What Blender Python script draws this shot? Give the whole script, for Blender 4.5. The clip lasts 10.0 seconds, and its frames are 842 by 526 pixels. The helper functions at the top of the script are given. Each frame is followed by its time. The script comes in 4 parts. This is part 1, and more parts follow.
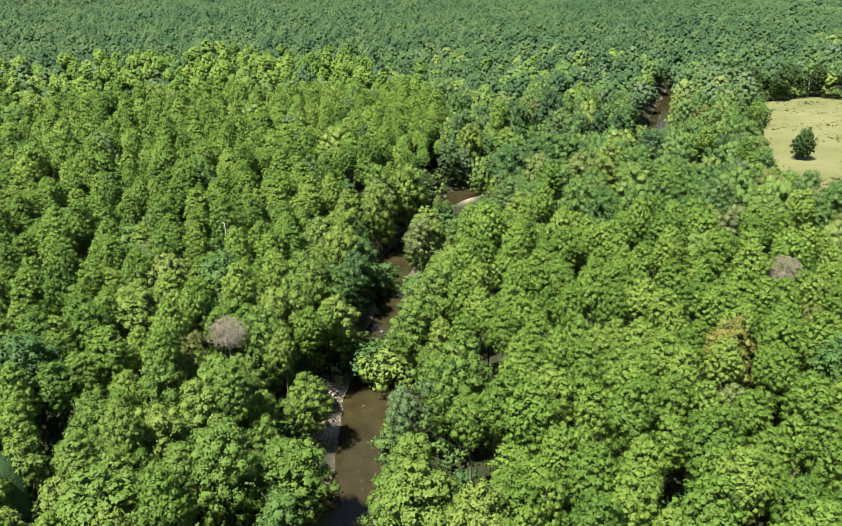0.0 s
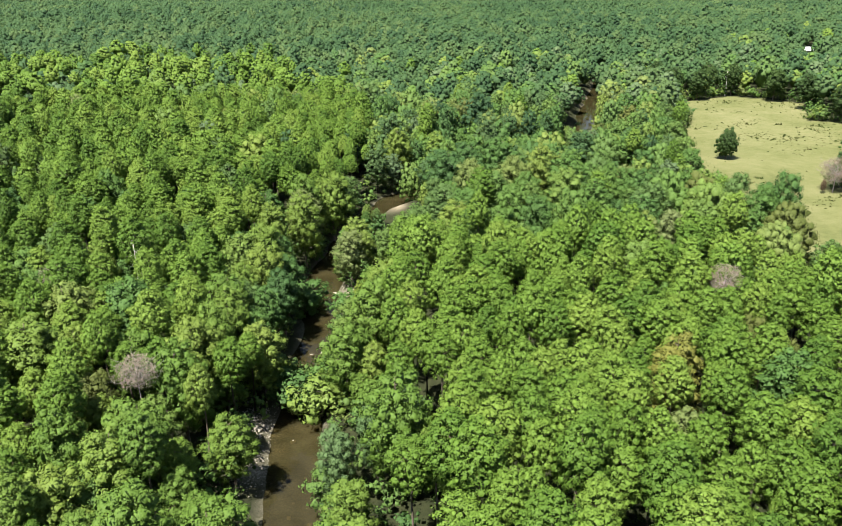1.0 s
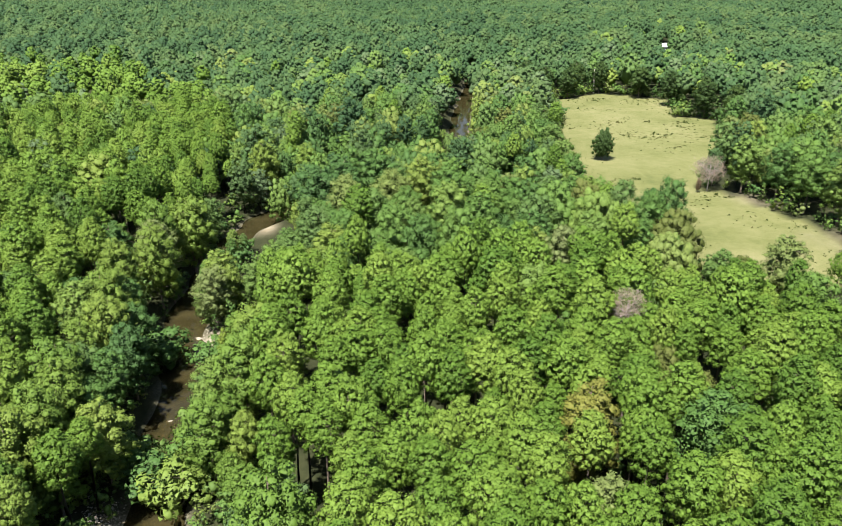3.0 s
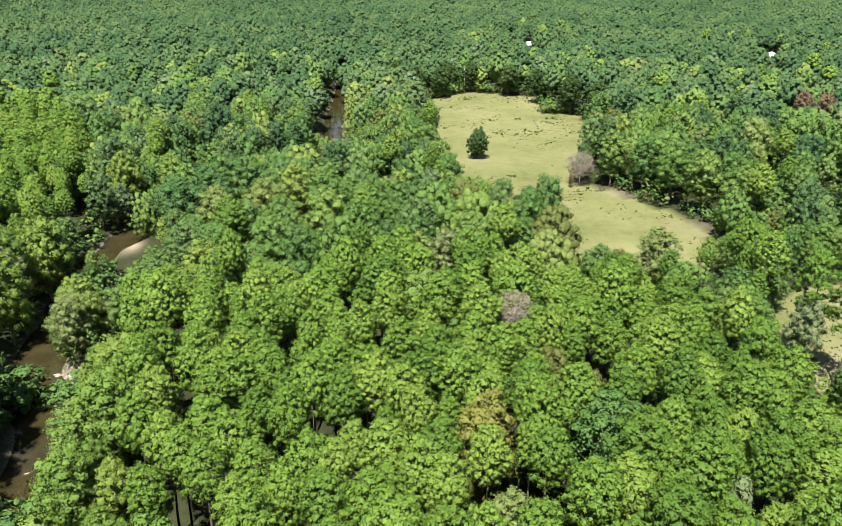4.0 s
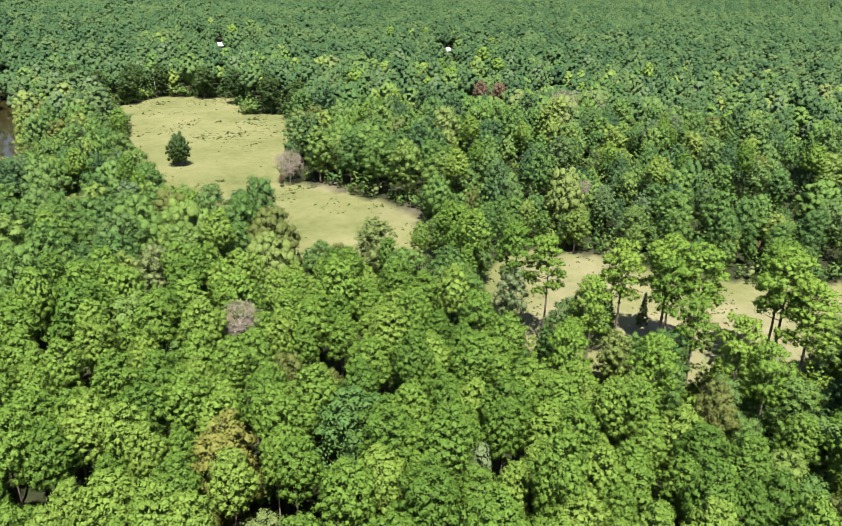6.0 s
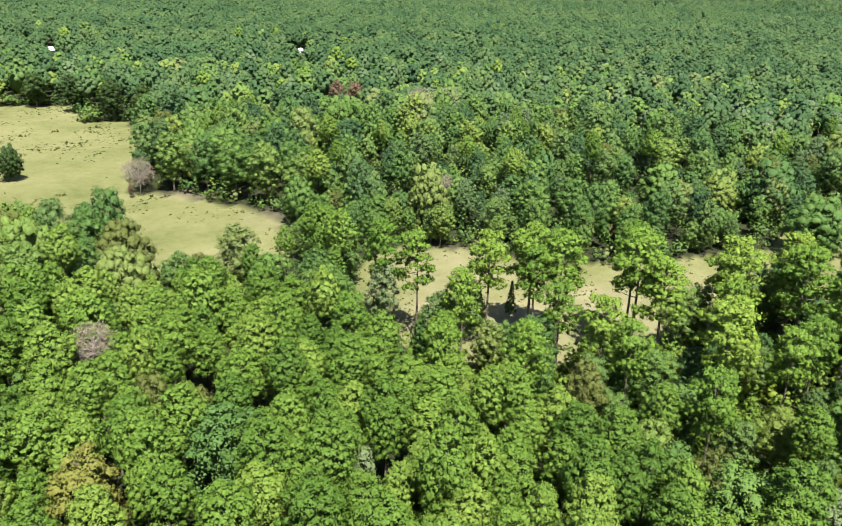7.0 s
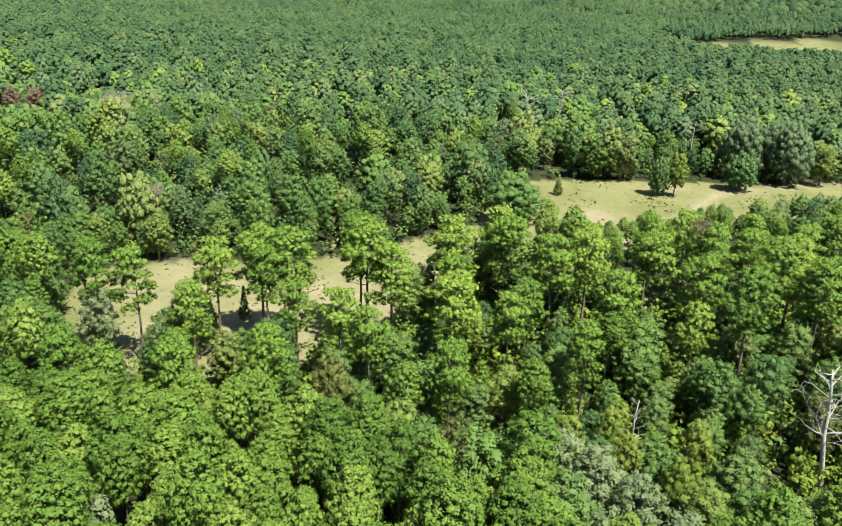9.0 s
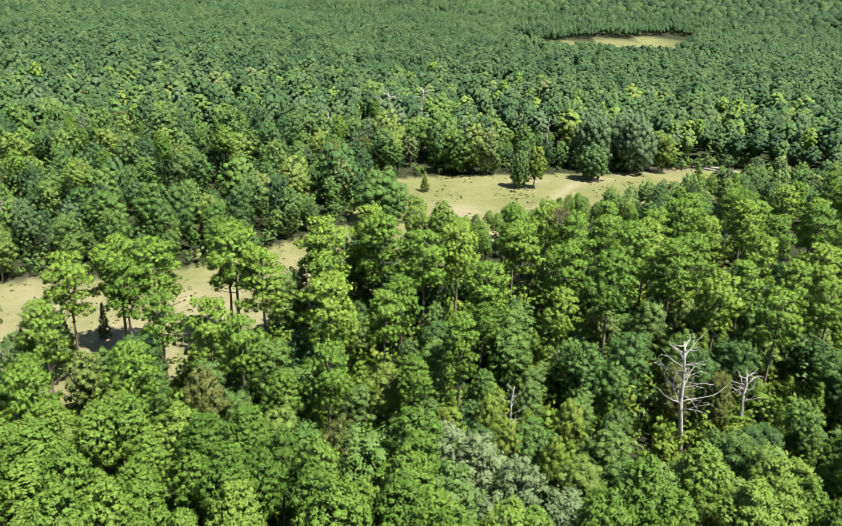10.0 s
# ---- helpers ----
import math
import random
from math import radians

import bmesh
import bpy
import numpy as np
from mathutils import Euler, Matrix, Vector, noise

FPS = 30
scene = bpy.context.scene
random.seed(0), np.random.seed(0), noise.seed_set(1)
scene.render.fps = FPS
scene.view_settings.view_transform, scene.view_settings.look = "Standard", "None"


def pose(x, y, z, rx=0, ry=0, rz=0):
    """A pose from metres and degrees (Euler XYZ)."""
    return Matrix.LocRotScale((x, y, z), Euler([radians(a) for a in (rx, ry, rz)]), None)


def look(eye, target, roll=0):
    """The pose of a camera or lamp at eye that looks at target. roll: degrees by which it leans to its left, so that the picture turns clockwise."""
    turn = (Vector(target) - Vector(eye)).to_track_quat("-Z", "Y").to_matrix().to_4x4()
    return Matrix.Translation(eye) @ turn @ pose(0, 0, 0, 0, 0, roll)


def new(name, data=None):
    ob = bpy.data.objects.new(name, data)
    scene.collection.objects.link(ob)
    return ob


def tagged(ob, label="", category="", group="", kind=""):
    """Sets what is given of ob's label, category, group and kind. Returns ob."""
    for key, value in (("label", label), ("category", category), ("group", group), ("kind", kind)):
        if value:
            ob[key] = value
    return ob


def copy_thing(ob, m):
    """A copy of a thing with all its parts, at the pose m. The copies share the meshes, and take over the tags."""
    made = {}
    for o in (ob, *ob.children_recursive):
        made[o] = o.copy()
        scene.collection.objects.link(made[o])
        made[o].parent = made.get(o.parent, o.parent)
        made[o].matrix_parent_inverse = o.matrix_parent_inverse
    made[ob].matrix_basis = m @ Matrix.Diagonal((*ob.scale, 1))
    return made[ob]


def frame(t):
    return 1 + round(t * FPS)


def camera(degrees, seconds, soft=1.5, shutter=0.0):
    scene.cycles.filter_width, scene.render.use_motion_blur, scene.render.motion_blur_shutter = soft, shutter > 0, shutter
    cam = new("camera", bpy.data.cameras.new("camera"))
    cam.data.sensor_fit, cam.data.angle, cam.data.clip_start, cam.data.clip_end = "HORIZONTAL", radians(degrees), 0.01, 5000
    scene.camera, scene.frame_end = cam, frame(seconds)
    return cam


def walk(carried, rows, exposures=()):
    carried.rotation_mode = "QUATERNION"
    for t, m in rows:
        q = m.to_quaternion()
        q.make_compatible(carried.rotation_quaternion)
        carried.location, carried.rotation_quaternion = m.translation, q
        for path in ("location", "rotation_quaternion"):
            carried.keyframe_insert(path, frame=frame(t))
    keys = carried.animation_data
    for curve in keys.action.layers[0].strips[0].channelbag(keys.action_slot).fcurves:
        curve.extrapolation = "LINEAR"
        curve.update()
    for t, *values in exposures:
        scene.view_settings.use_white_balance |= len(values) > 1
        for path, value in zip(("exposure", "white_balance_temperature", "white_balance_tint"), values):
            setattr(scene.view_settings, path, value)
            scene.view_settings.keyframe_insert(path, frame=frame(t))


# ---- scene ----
import functools

cam = camera(60.7, 10.0, soft=0.9)
PATH = [
    (0, (3.024, 7.897, 68.194), (2.584, 9.694, 67.433), -1.4),
    (0.5, (1.888, 12.324, 68.104), (1.545, 14.14, 67.34), -1.1),
    (1, (1.037, 16.551, 68.078), (0.788, 18.381, 67.311), -0.8),
    (1.5, (0.487, 21.141, 68.0), (0.348, 22.982, 67.23), -0.5),
    (2, (0.043, 25.947, 67.903), (0.027, 27.792, 67.13), -0.1),
    (2.2, (0.024, 27.679, 67.893), (0.051, 29.523, 67.119), -0.0),
    (3.3, (0.403, 35.637, 68.143), (0.531, 37.475, 67.365), -0.4),
    (3.5, (0.546, 36.72, 68.091), (0.743, 38.552, 67.314), -0.2),
    (4, (0.894, 38.892, 67.842), (1.296, 40.69, 67.065), 0.2),
    (4.5, (1.281, 39.831, 67.569), (1.866, 41.579, 66.793), 0.5),
    (5, (1.563, 40.039, 67.516), (2.313, 41.724, 66.743), 0.8),
    (5.2, (1.687, 40.249, 67.465), (2.518, 41.896, 66.692), 1.1),
    (6.5, (3.418, 43.013, 65.95), (4.648, 44.396, 65.192), 1.5),
    (7, (3.834, 43.388, 65.687), (5.199, 44.64, 64.934), 1.7),
    (7.5, (4.125, 43.423, 65.564), (5.596, 44.552, 64.815), 1.9),
    (8, (4.83, 43.583, 65.525), (6.423, 44.537, 64.781), 2.1),
    (8.5, (5.073, 43.86, 65.252), (6.746, 44.67, 64.514), 2.3),
    (9, (5.417, 44.156, 65.041), (7.17, 44.783, 64.31), 2.6),
    (9.5, (5.695, 44.247, 64.918), (7.506, 44.69, 64.196), 2.8),
    (10, (5.882, 44.225, 64.799), (7.728, 44.512, 64.084), 3.0),
]
walk(cam, [(t, look(eye, target, roll)) for t, eye, target, roll in PATH])

# ---- world, sun, exposure ----
SUN_AZ, SUN_EL = 208.0, 63.0          # degrees clockwise from +y, and above the horizon
world = bpy.data.worlds.new("world")
scene.world = world
world.use_nodes = True
wn = world.node_tree.nodes
sky = wn.new("ShaderNodeTexSky")
sky.sky_type = "NISHITA"
sky.sun_disc = False
sky.sun_elevation = radians(SUN_EL)
sky.sun_rotation = radians(SUN_AZ)
wn["Background"].inputs["Strength"].default_value = 0.05
world.node_tree.links.new(sky.outputs[0], wn["Background"].inputs["Color"])
sun_data = bpy.data.lights.new("sun", "SUN")
sun_data.energy, sun_data.angle, sun_data.color = 4.9, radians(0.55), (1.0, 0.95, 0.86)
sun = new("sun", sun_data)
toward = Vector((math.sin(radians(SUN_AZ)) * math.cos(radians(SUN_EL)), math.cos(radians(SUN_AZ)) * math.cos(radians(SUN_EL)), math.sin(radians(SUN_EL))))
sun.matrix_basis = look(toward * 300, (0, 0, 0))
scene.view_settings.exposure = 1.72

# ---- the plan ----
CREEK = [(-16, 20), (-20, 50), (-25, 78), (-29.5, 97), (-31, 108), (-35, 120), (-36, 135), (-38, 150), (-42, 166), (-43, 184), (-42, 202),
         (-40, 220), (-31, 240), (-12, 253), (8, 260), (19, 274), (24.5, 300), (28, 325), (31, 345), (35, 375), (39, 405), (45, 440), (52, 485), (64, 554)]
MEADOW_A = [(75, 172), (63, 203), (57, 225), (57, 250), (62, 279), (69, 321), (77, 351), (82, 397), (112, 419), (142, 395), (129, 354), (143, 347),
            (139, 320), (125, 296), (104, 262), (97, 246), (105, 234), (109, 218), (114, 206), (111, 193), (106, 176), (90, 168)]
CORRIDOR = [(111, 160), (96, 150), (86, 134), (86, 112), (102, 98), (122, 92), (142, 80), (165, 66), (190, 52), (215, 30), (250, -4), (285, -34),
            (312, -46), (306, -20), (284, 13), (272, 44), (253, 81), (243, 92), (222, 96), (190, 95), (165, 108), (150, 119), (138, 131), (134, 146), (124, 160)]
LOW_WOOD = [(80, 152), (70, 130), (69, 96), (71, 78), (70, 62), (75, 47), (75, 26), (84, 9), (102, -12), (150, -34), (178, -14), (166, 22), (152, 64), (126, 86), (100, 100), (86, 112), (86, 150)]
LOW_FRONT = [(48, 138), (84, 128), (92, 160), (96, 178), (70, 178), (52, 172)]
for _ in range(3):          # rounded off
    CREEK = CREEK[:1] + [(a[0] * w + b[0] * (1 - w), a[1] * w + b[1] * (1 - w)) for a, b in zip(CREEK, CREEK[1:]) for w in (0.75, 0.25)] + CREEK[-1:]
FAR_FIELD = [(780, 20), (800, -110), (1110, -130), (1350, -165), (1120, 24), (1000, 60)]
MIDDLE = Vector((3.0, 34.0))


def inside(poly, x, y):
    """Which of the points lie inside the outline."""
    x, y = np.atleast_1d(x).astype(float), np.atleast_1d(y).astype(float)
    odd = np.zeros(x.shape, bool)
    for (ax, ay), (bx, by) in zip(poly, poly[1:] + poly[:1]):
        cross = ((ay > y) != (by > y)) & (x < (bx - ax) * (y - ay) / ((by - ay) or 1e-9) + ax)
        odd ^= cross
    return odd


def line_distance(line, x, y):
    x, y = np.atleast_1d(x).astype(float), np.atleast_1d(y).astype(float)
    best = np.full(x.shape, 1e9)
    for (ax, ay), (bx, by) in zip(line, line[1:]):
        dx, dy = bx - ax, by - ay
        u = np.clip(((x - ax) * dx + (y - ay) * dy) / (dx * dx + dy * dy), 0, 1)
        best = np.minimum(best, np.hypot(x - ax - u * dx, y - ay - u * dy))
    return best


def smooth(a, b, v):
    u = np.clip((v - a) / (b - a), 0, 1)
    return u * u * (3 - 2 * u)


def wave(x, y, size, seed=0.0):
    """Gentle uneven ground, about -1 to 1."""
    a, b = x / size + seed, y / size - seed
    return (np.sin(a * 1.7 + 1.3 * np.sin(b * 1.1)) + np.sin(b * 2.1 + 1.7 * np.sin(a * 0.8 + 1)) + 0.6 * np.sin(a * 3.3 - b * 2.7)) / 2.6


def ground_z(x, y):
    x, y = np.atleast_1d(x).astype(float), np.atleast_1d(y).astype(float)
    near = (x > -80) & (x < 110) & (y < 600) & (y > -10)
    d = np.full(x.shape, 99.0)
    d[near] = line_distance(CREEK, x[near], y[near])
    d = d - 0.4 * smooth(265, 280, y) * (1 - smooth(405, 420, y))
    r = np.hypot(x - MIDDLE.x, y - MIDDLE.y)
    open_ = inside(MEADOW_A, x, y) | inside(CORRIDOR, x, y)
    z = 2.2 + 0.5 * wave(x, y, 28) * np.where(open_, 0.5, 1)
    z += 5.0 * smooth(-45, -160, x + 0.15 * (y - 150))
    z += 250 * smooth(1150, 3300, r) * (1 + 0.25 * wave(x, y, 420, 2.0)) + 4 * smooth(300, 900, r) * wave(x, y, 160, 1.0)
    bed = -0.45 + 0.25 * wave(x, y, 5, 4.0)
    edge = d + 1.2 * wave(x, y, 7, 3.0)
    return bed + (z - bed) * smooth(2.4, 8.0, edge)


@functools.lru_cache(maxsize=None)
def gz(x, y):
    return float(ground_z(x, y)[0])


# ---- materials ----
def material(name):
    m = bpy.data.materials.new(name)
    m.use_nodes = True
    n = m.node_tree.nodes
    return m, n, m.node_tree.links, n["Principled BSDF"]


def ramp(n, stops):
    r = n.new("ShaderNodeValToRGB")
    els = r.color_ramp.elements
    while len(els) < len(stops):
        els.new(0.5)
    for e, (p, c) in zip(els, stops):
        e.position, e.color = p, (*c, 1)
    return r


def noise_node(n, l, scale, detail=4.0, coords=None, rough=0.6):
    t = n.new("ShaderNodeTexNoise")
    t.inputs["Scale"].default_value, t.inputs["Detail"].default_value, t.inputs["Roughness"].default_value = scale, detail, rough
    if coords:
        l.new(coords, t.inputs["Vector"])
    return t


def math_node(n, l, op, a, b):
    m = n.new("ShaderNodeMath")
    m.operation = op
    for i, v in enumerate((a, b)):
        if isinstance(v, (int, float)):
            m.inputs[i].default_value = v
        else:
            l.new(v, m.inputs[i])
    return m.outputs[0]


def mix_colour(n, l, fac, a, b, blend="MIX"):
    m = n.new("ShaderNodeMix")
    m.data_type, m.blend_type = "RGBA", blend
    for sock, v in ((m.inputs[0], fac), (m.inputs[6], a), (m.inputs[7], b)):
        if isinstance(v, (int, float)):
            sock.default_value = v
        elif isinstance(v, tuple):
            sock.default_value = (*v, 1)
        else:
            l.new(v, sock)
    return m.outputs[2]


def foliage(name, stops, through_light=0.16, gloss=0.6, fine=True, depth=0.82):
    """Leaves: each tree takes its own tone, each tuft a little of its own, with light coming through them."""
    m, n, l, p = material(name)
    info, geo, att = n.new("ShaderNodeObjectInfo"), n.new("ShaderNodeNewGeometry"), n.new("ShaderNodeAttribute")
    att.attribute_name = "tint"
    whole = math_node(n, l, "FRACT", math_node(n, l, "ADD", info.outputs["Random"], att.outputs["Fac"]), 0.0)
    tone = ramp(n, [(at, (0.97 * depth * c[0], 1.0 * depth * c[1], 0.90 * depth * c[2])) for at, c in stops])
    l.new(whole, tone.inputs[0])
    part_ = ramp(n, [(0.0, (0.91, 0.92, 0.90)), (0.5, (1.0, 1.0, 1.0)), (1.0, (1.09, 1.08, 1.06))])
    l.new(geo.outputs["Random Per Island"], part_.inputs[0])
    col = mix_colour(n, l, 1.0, tone.outputs[0], part_.outputs[0], "MULTIPLY")
    co = n.new("ShaderNodeTexCoord")
    leaf = noise_node(n, l, 4.2 if fine else 0.9, 3.0, co.outputs["Object"], 0.75)
    speck = ramp(n, [(0.34, (0.72, 0.74, 0.72)), (0.50, (1.0, 1.0, 1.0)), (0.66, (1.18, 1.16, 1.13))])
    l.new(leaf.outputs[0], speck.inputs[0])
    col = mix_colour(n, l, 0.9, col, speck.outputs[0], "MULTIPLY")
    l.new(col, p.inputs["Base Color"])
    p.inputs["Roughness"].default_value = gloss
    p.inputs["Specular IOR Level"].default_value = 0.15
    bp = n.new("ShaderNodeBump")
    bp.inputs["Strength"].default_value, bp.inputs["Distance"].default_value = 0.5, 0.16 if fine else 0.6
    l.new(leaf.outputs[0], bp.inputs["Height"])
    l.new(bp.outputs[0], p.inputs["Normal"])
    tr = n.new("ShaderNodeBsdfTranslucent")
    warm = mix_colour(n, l, 1.0, col, (1.25, 1.15, 0.45), "MULTIPLY")
    l.new(warm, tr.inputs["Color"])
    ms = n.new("ShaderNodeMixShader")
    ms.inputs[0].default_value = through_light
    l.new(p.outputs[0], ms.inputs[1])
    l.new(tr.outputs[0], ms.inputs[2])
    l.new(ms.outputs[0], n["Material Output"].inputs["Surface"])
    return m


def plain(name, a, b, scale, rough=0.9, bump=0.3, detail=5.0, distance=0.1):
    m, n, l, p = material(name)
    co = n.new("ShaderNodeTexCoord")
    t = noise_node(n, l, scale, detail, co.outputs["Object"])
    r = ramp(n, [(0.3, a), (0.7, b)])
    l.new(t.outputs[0], r.inputs[0])
    l.new(r.outputs[0], p.inputs["Base Color"])
    p.inputs["Roughness"].default_value = rough
    bp = n.new("ShaderNodeBump")
    bp.inputs["Strength"].default_value, bp.inputs["Distance"].default_value = bump, distance
    l.new(t.outputs[0], bp.inputs["Height"])
    l.new(bp.outputs[0], p.inputs["Normal"])
    return m


M_PINE = foliage("pine_needles", [(0.0, (0.062, 0.122, 0.018)), (0.35, (0.092, 0.162, 0.024)), (0.7, (0.115, 0.192, 0.031)), (1.0, (0.142, 0.212, 0.038))])
M_LEAF = foliage("broad_leaves", [(0.0, (0.044, 0.092, 0.030)), (0.22, (0.064, 0.124, 0.031)), (0.45, (0.086, 0.150, 0.034)), (0.62, (0.070, 0.120, 0.038)), (0.78, (0.104, 0.164, 0.040)), (0.9, (0.136, 0.186, 0.040)), (1.0, (0.114, 0.142, 0.056))], depth=0.92)
M_BANK = foliage("bank_leaves", [(0.0, (0.085, 0.150, 0.027)), (0.5, (0.112, 0.178, 0.033)), (1.0, (0.142, 0.198, 0.040))])
M_GREY = foliage("grey_green_leaves", [(0.0, (0.075, 0.120, 0.060)), (1.0, (0.100, 0.148, 0.072))])
M_TALL = foliage("tall_pine_needles", [(0.0, (0.066, 0.124, 0.018)), (0.5, (0.096, 0.162, 0.024)), (1.0, (0.132, 0.194, 0.031))], depth=1.05)
# Bluer than the near leaves: distance haze is put into this colour.
M_FAR_HAZE = foliage("haze_tinted_leaves", [(0.0, (0.030, 0.068, 0.032)), (0.35, (0.044, 0.090, 0.038)), (0.7, (0.058, 0.106, 0.042)), (1.0, (0.078, 0.122, 0.047))], 0.25, 0.7, False, 0.92)
# The lone tree's own dark leaves; on the far-end trees, cloud shade as colour.
M_DARK_SHADED = foliage("dark_and_shaded_leaves", [(0.0, (0.030, 0.058, 0.015)), (1.0, (0.046, 0.080, 0.019))])
M_FRESH = foliage("fresh_leaves", [(0.0, (0.080, 0.140, 0.018)), (0.6, (0.112, 0.175, 0.022)), (1.0, (0.150, 0.200, 0.028))])
# Haze blue, and shade the smooth domes lack, are put into this colour.
M_RIDGE_HAZE = foliage("hazed_shaded_ridge_leaves", [(0.0, (0.018, 0.041, 0.017)), (0.4, (0.025, 0.055, 0.020)), (0.75, (0.034, 0.068, 0.023)), (1.0, (0.050, 0.081, 0.027))], 0.1, 0.8, False, 0.92)
M_PALE = foliage("silvery_leaves", [(0.0, (0.120, 0.168, 0.082)), (1.0, (0.150, 0.195, 0.098))])
M_BLUE = foliage("bluish_leaves", [(0.0, (0.085, 0.145, 0.060)), (1.0, (0.100, 0.160, 0.068))])
M_ORANGE = foliage("turning_leaves", [(0.0, (0.140, 0.148, 0.034)), (1.0, (0.158, 0.160, 0.038))])
M_OLIVE = foliage("olive_leaves", [(0.0, (0.085, 0.105, 0.028)), (1.0, (0.115, 0.130, 0.036))])
M_YELLOW = foliage("yellow_green_leaves", [(0.0, (0.118, 0.175, 0.028)), (1.0, (0.148, 0.196, 0.034))])
M_RED = foliage("rust_leaves", [(0.0, (0.125, 0.084, 0.060)), (1.0, (0.155, 0.105, 0.074))])
M_DRY = foliage("dry_twigs", [(0.0, (0.24, 0.19, 0.17)), (1.0, (0.27, 0.22, 0.21))], 0.1, 0.6, True, 0.9)
M_BARK = plain("pine_bark", (0.065, 0.050, 0.038), (0.15, 0.118, 0.092), 3.0, 0.95, 0.6)
M_DEAD = plain("dead_wood", (0.20, 0.185, 0.165), (0.36, 0.34, 0.315), 4.0, 0.9, 0.4)
M_TWIG = plain("dry_branch", (0.15, 0.125, 0.12), (0.27, 0.235, 0.23), 4.0, 0.95, 0.4)
M_ROCK = plain("creek_stone", (0.16, 0.142, 0.11), (0.31, 0.285, 0.235), 1.2, 0.9, 0.5)


def ground_material():
    """Leaf litter, with pasture grass, worn earth and creek gravel by the ground's own zones."""
    m, n, l, p = material("ground_cover")
    co = n.new("ShaderNodeTexCoord")
    att = n.new("ShaderNodeAttribute")
    att.attribute_name = "zone"          # red: pasture, green: creek gravel, blue: bare earth
    sep = n.new("ShaderNodeSeparateColor")
    l.new(att.outputs["Color"], sep.inputs[0])
    big = noise_node(n, l, 0.045, 6, co.outputs["Object"], 0.65)
    mid = noise_node(n, l, 0.35, 5, co.outputs["Object"], 0.7)
    fine = noise_node(n, l, 3.0, 4, co.outputs["Object"], 0.7)
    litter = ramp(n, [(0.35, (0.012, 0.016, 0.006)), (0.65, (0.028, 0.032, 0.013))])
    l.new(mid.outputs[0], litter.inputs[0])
    grass = ramp(n, [(0.34, (0.056, 0.072, 0.021)), (0.46, (0.104, 0.112, 0.041)), (0.58, (0.142, 0.142, 0.063)), (0.70, (0.186, 0.172, 0.098))])
    l.new(mix_colour(n, l, 0.35, big.outputs["Color"], mid.outputs["Color"]), grass.inputs[0])
    tufts = ramp(n, [(0.30, (0.55, 0.62, 0.45)), (0.48, (1.0, 1.0, 1.0))])
    l.new(fine.outputs[0], tufts.inputs[0])
    grass2 = mix_colour(n, l, 0.8, grass.outputs[0], tufts.outputs[0], "MULTIPLY")
    stone = ramp(n, [(0.35, (0.08, 0.068, 0.045)), (0.55, (0.23, 0.205, 0.155)), (0.7, (0.34, 0.31, 0.25))])
    l.new(fine.outputs[0], stone.inputs[0])
    earth = ramp(n, [(0.3, (0.185, 0.150, 0.098)), (0.7, (0.255, 0.222, 0.165))])
    l.new(mid.outputs[0], earth.inputs[0])
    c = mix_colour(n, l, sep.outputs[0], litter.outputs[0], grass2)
    c = mix_colour(n, l, sep.outputs[2], c, earth.outputs[0])
    c = mix_colour(n, l, sep.outputs[1], c, stone.outputs[0])
    l.new(c, p.inputs["Base Color"])
    p.inputs["Roughness"].default_value = 0.95
    p.inputs["Specular IOR Level"].default_value = 0.15
    b = n.new("ShaderNodeBump")
    b.inputs["Strength"].default_value, b.inputs["Distance"].default_value = 0.6, 0.25
    l.new(fine.outputs[0], b.inputs["Height"])
    l.new(b.outputs[0], p.inputs["Normal"])
    return m


def water_material():
    """Shallow brown creek water: clear enough to show its bed, glossy at low angles."""
    m, n, l, p = material("creek_water")
    co = n.new("ShaderNodeTexCoord")
    rip = noise_node(n, l, 1.6, 3, co.outputs["Object"])
    b = n.new("ShaderNodeBump")
    b.inputs["Strength"].default_value, b.inputs["Distance"].default_value = 0.10, 0.05
    l.new(rip.outputs[0], b.inputs["Height"])
    silt = noise_node(n, l, 0.25, 4, co.outputs["Object"])
    col = ramp(n, [(0.35, (0.026, 0.024, 0.011)), (0.65, (0.050, 0.044, 0.021))])
    l.new(silt.outputs[0], col.inputs[0])
    body = n.new("ShaderNodeBsdfDiffuse")
    l.new(col.outputs[0], body.inputs["Color"])
    tr = n.new("ShaderNodeBsdfTransparent")
    tr.inputs["Color"].default_value = (0.52, 0.46, 0.28, 1)
    murk = n.new("ShaderNodeMixShader")
    murk.inputs[0].default_value = 0.5
    l.new(body.outputs[0], murk.inputs[1])
    l.new(tr.outputs[0], murk.inputs[2])
    shine = n.new("ShaderNodeBsdfGlossy")
    shine.inputs["Roughness"].default_value = 0.05
    l.new(b.outputs[0], shine.inputs["Normal"])
    fr = n.new("ShaderNodeFresnel")
    fr.inputs["IOR"].default_value = 1.33
    l.new(b.outputs[0], fr.inputs["Normal"])
    ms = n.new("ShaderNodeMixShader")
    l.new(fr.outputs[0], ms.inputs[0])
    l.new(murk.outputs[0], ms.inputs[1])
    l.new(shine.outputs[0], ms.inputs[2])
    l.new(ms.outputs[0], n["Material Output"].inputs["Surface"])
    return m


M_GROUND, M_WATER = ground_material(), water_material()

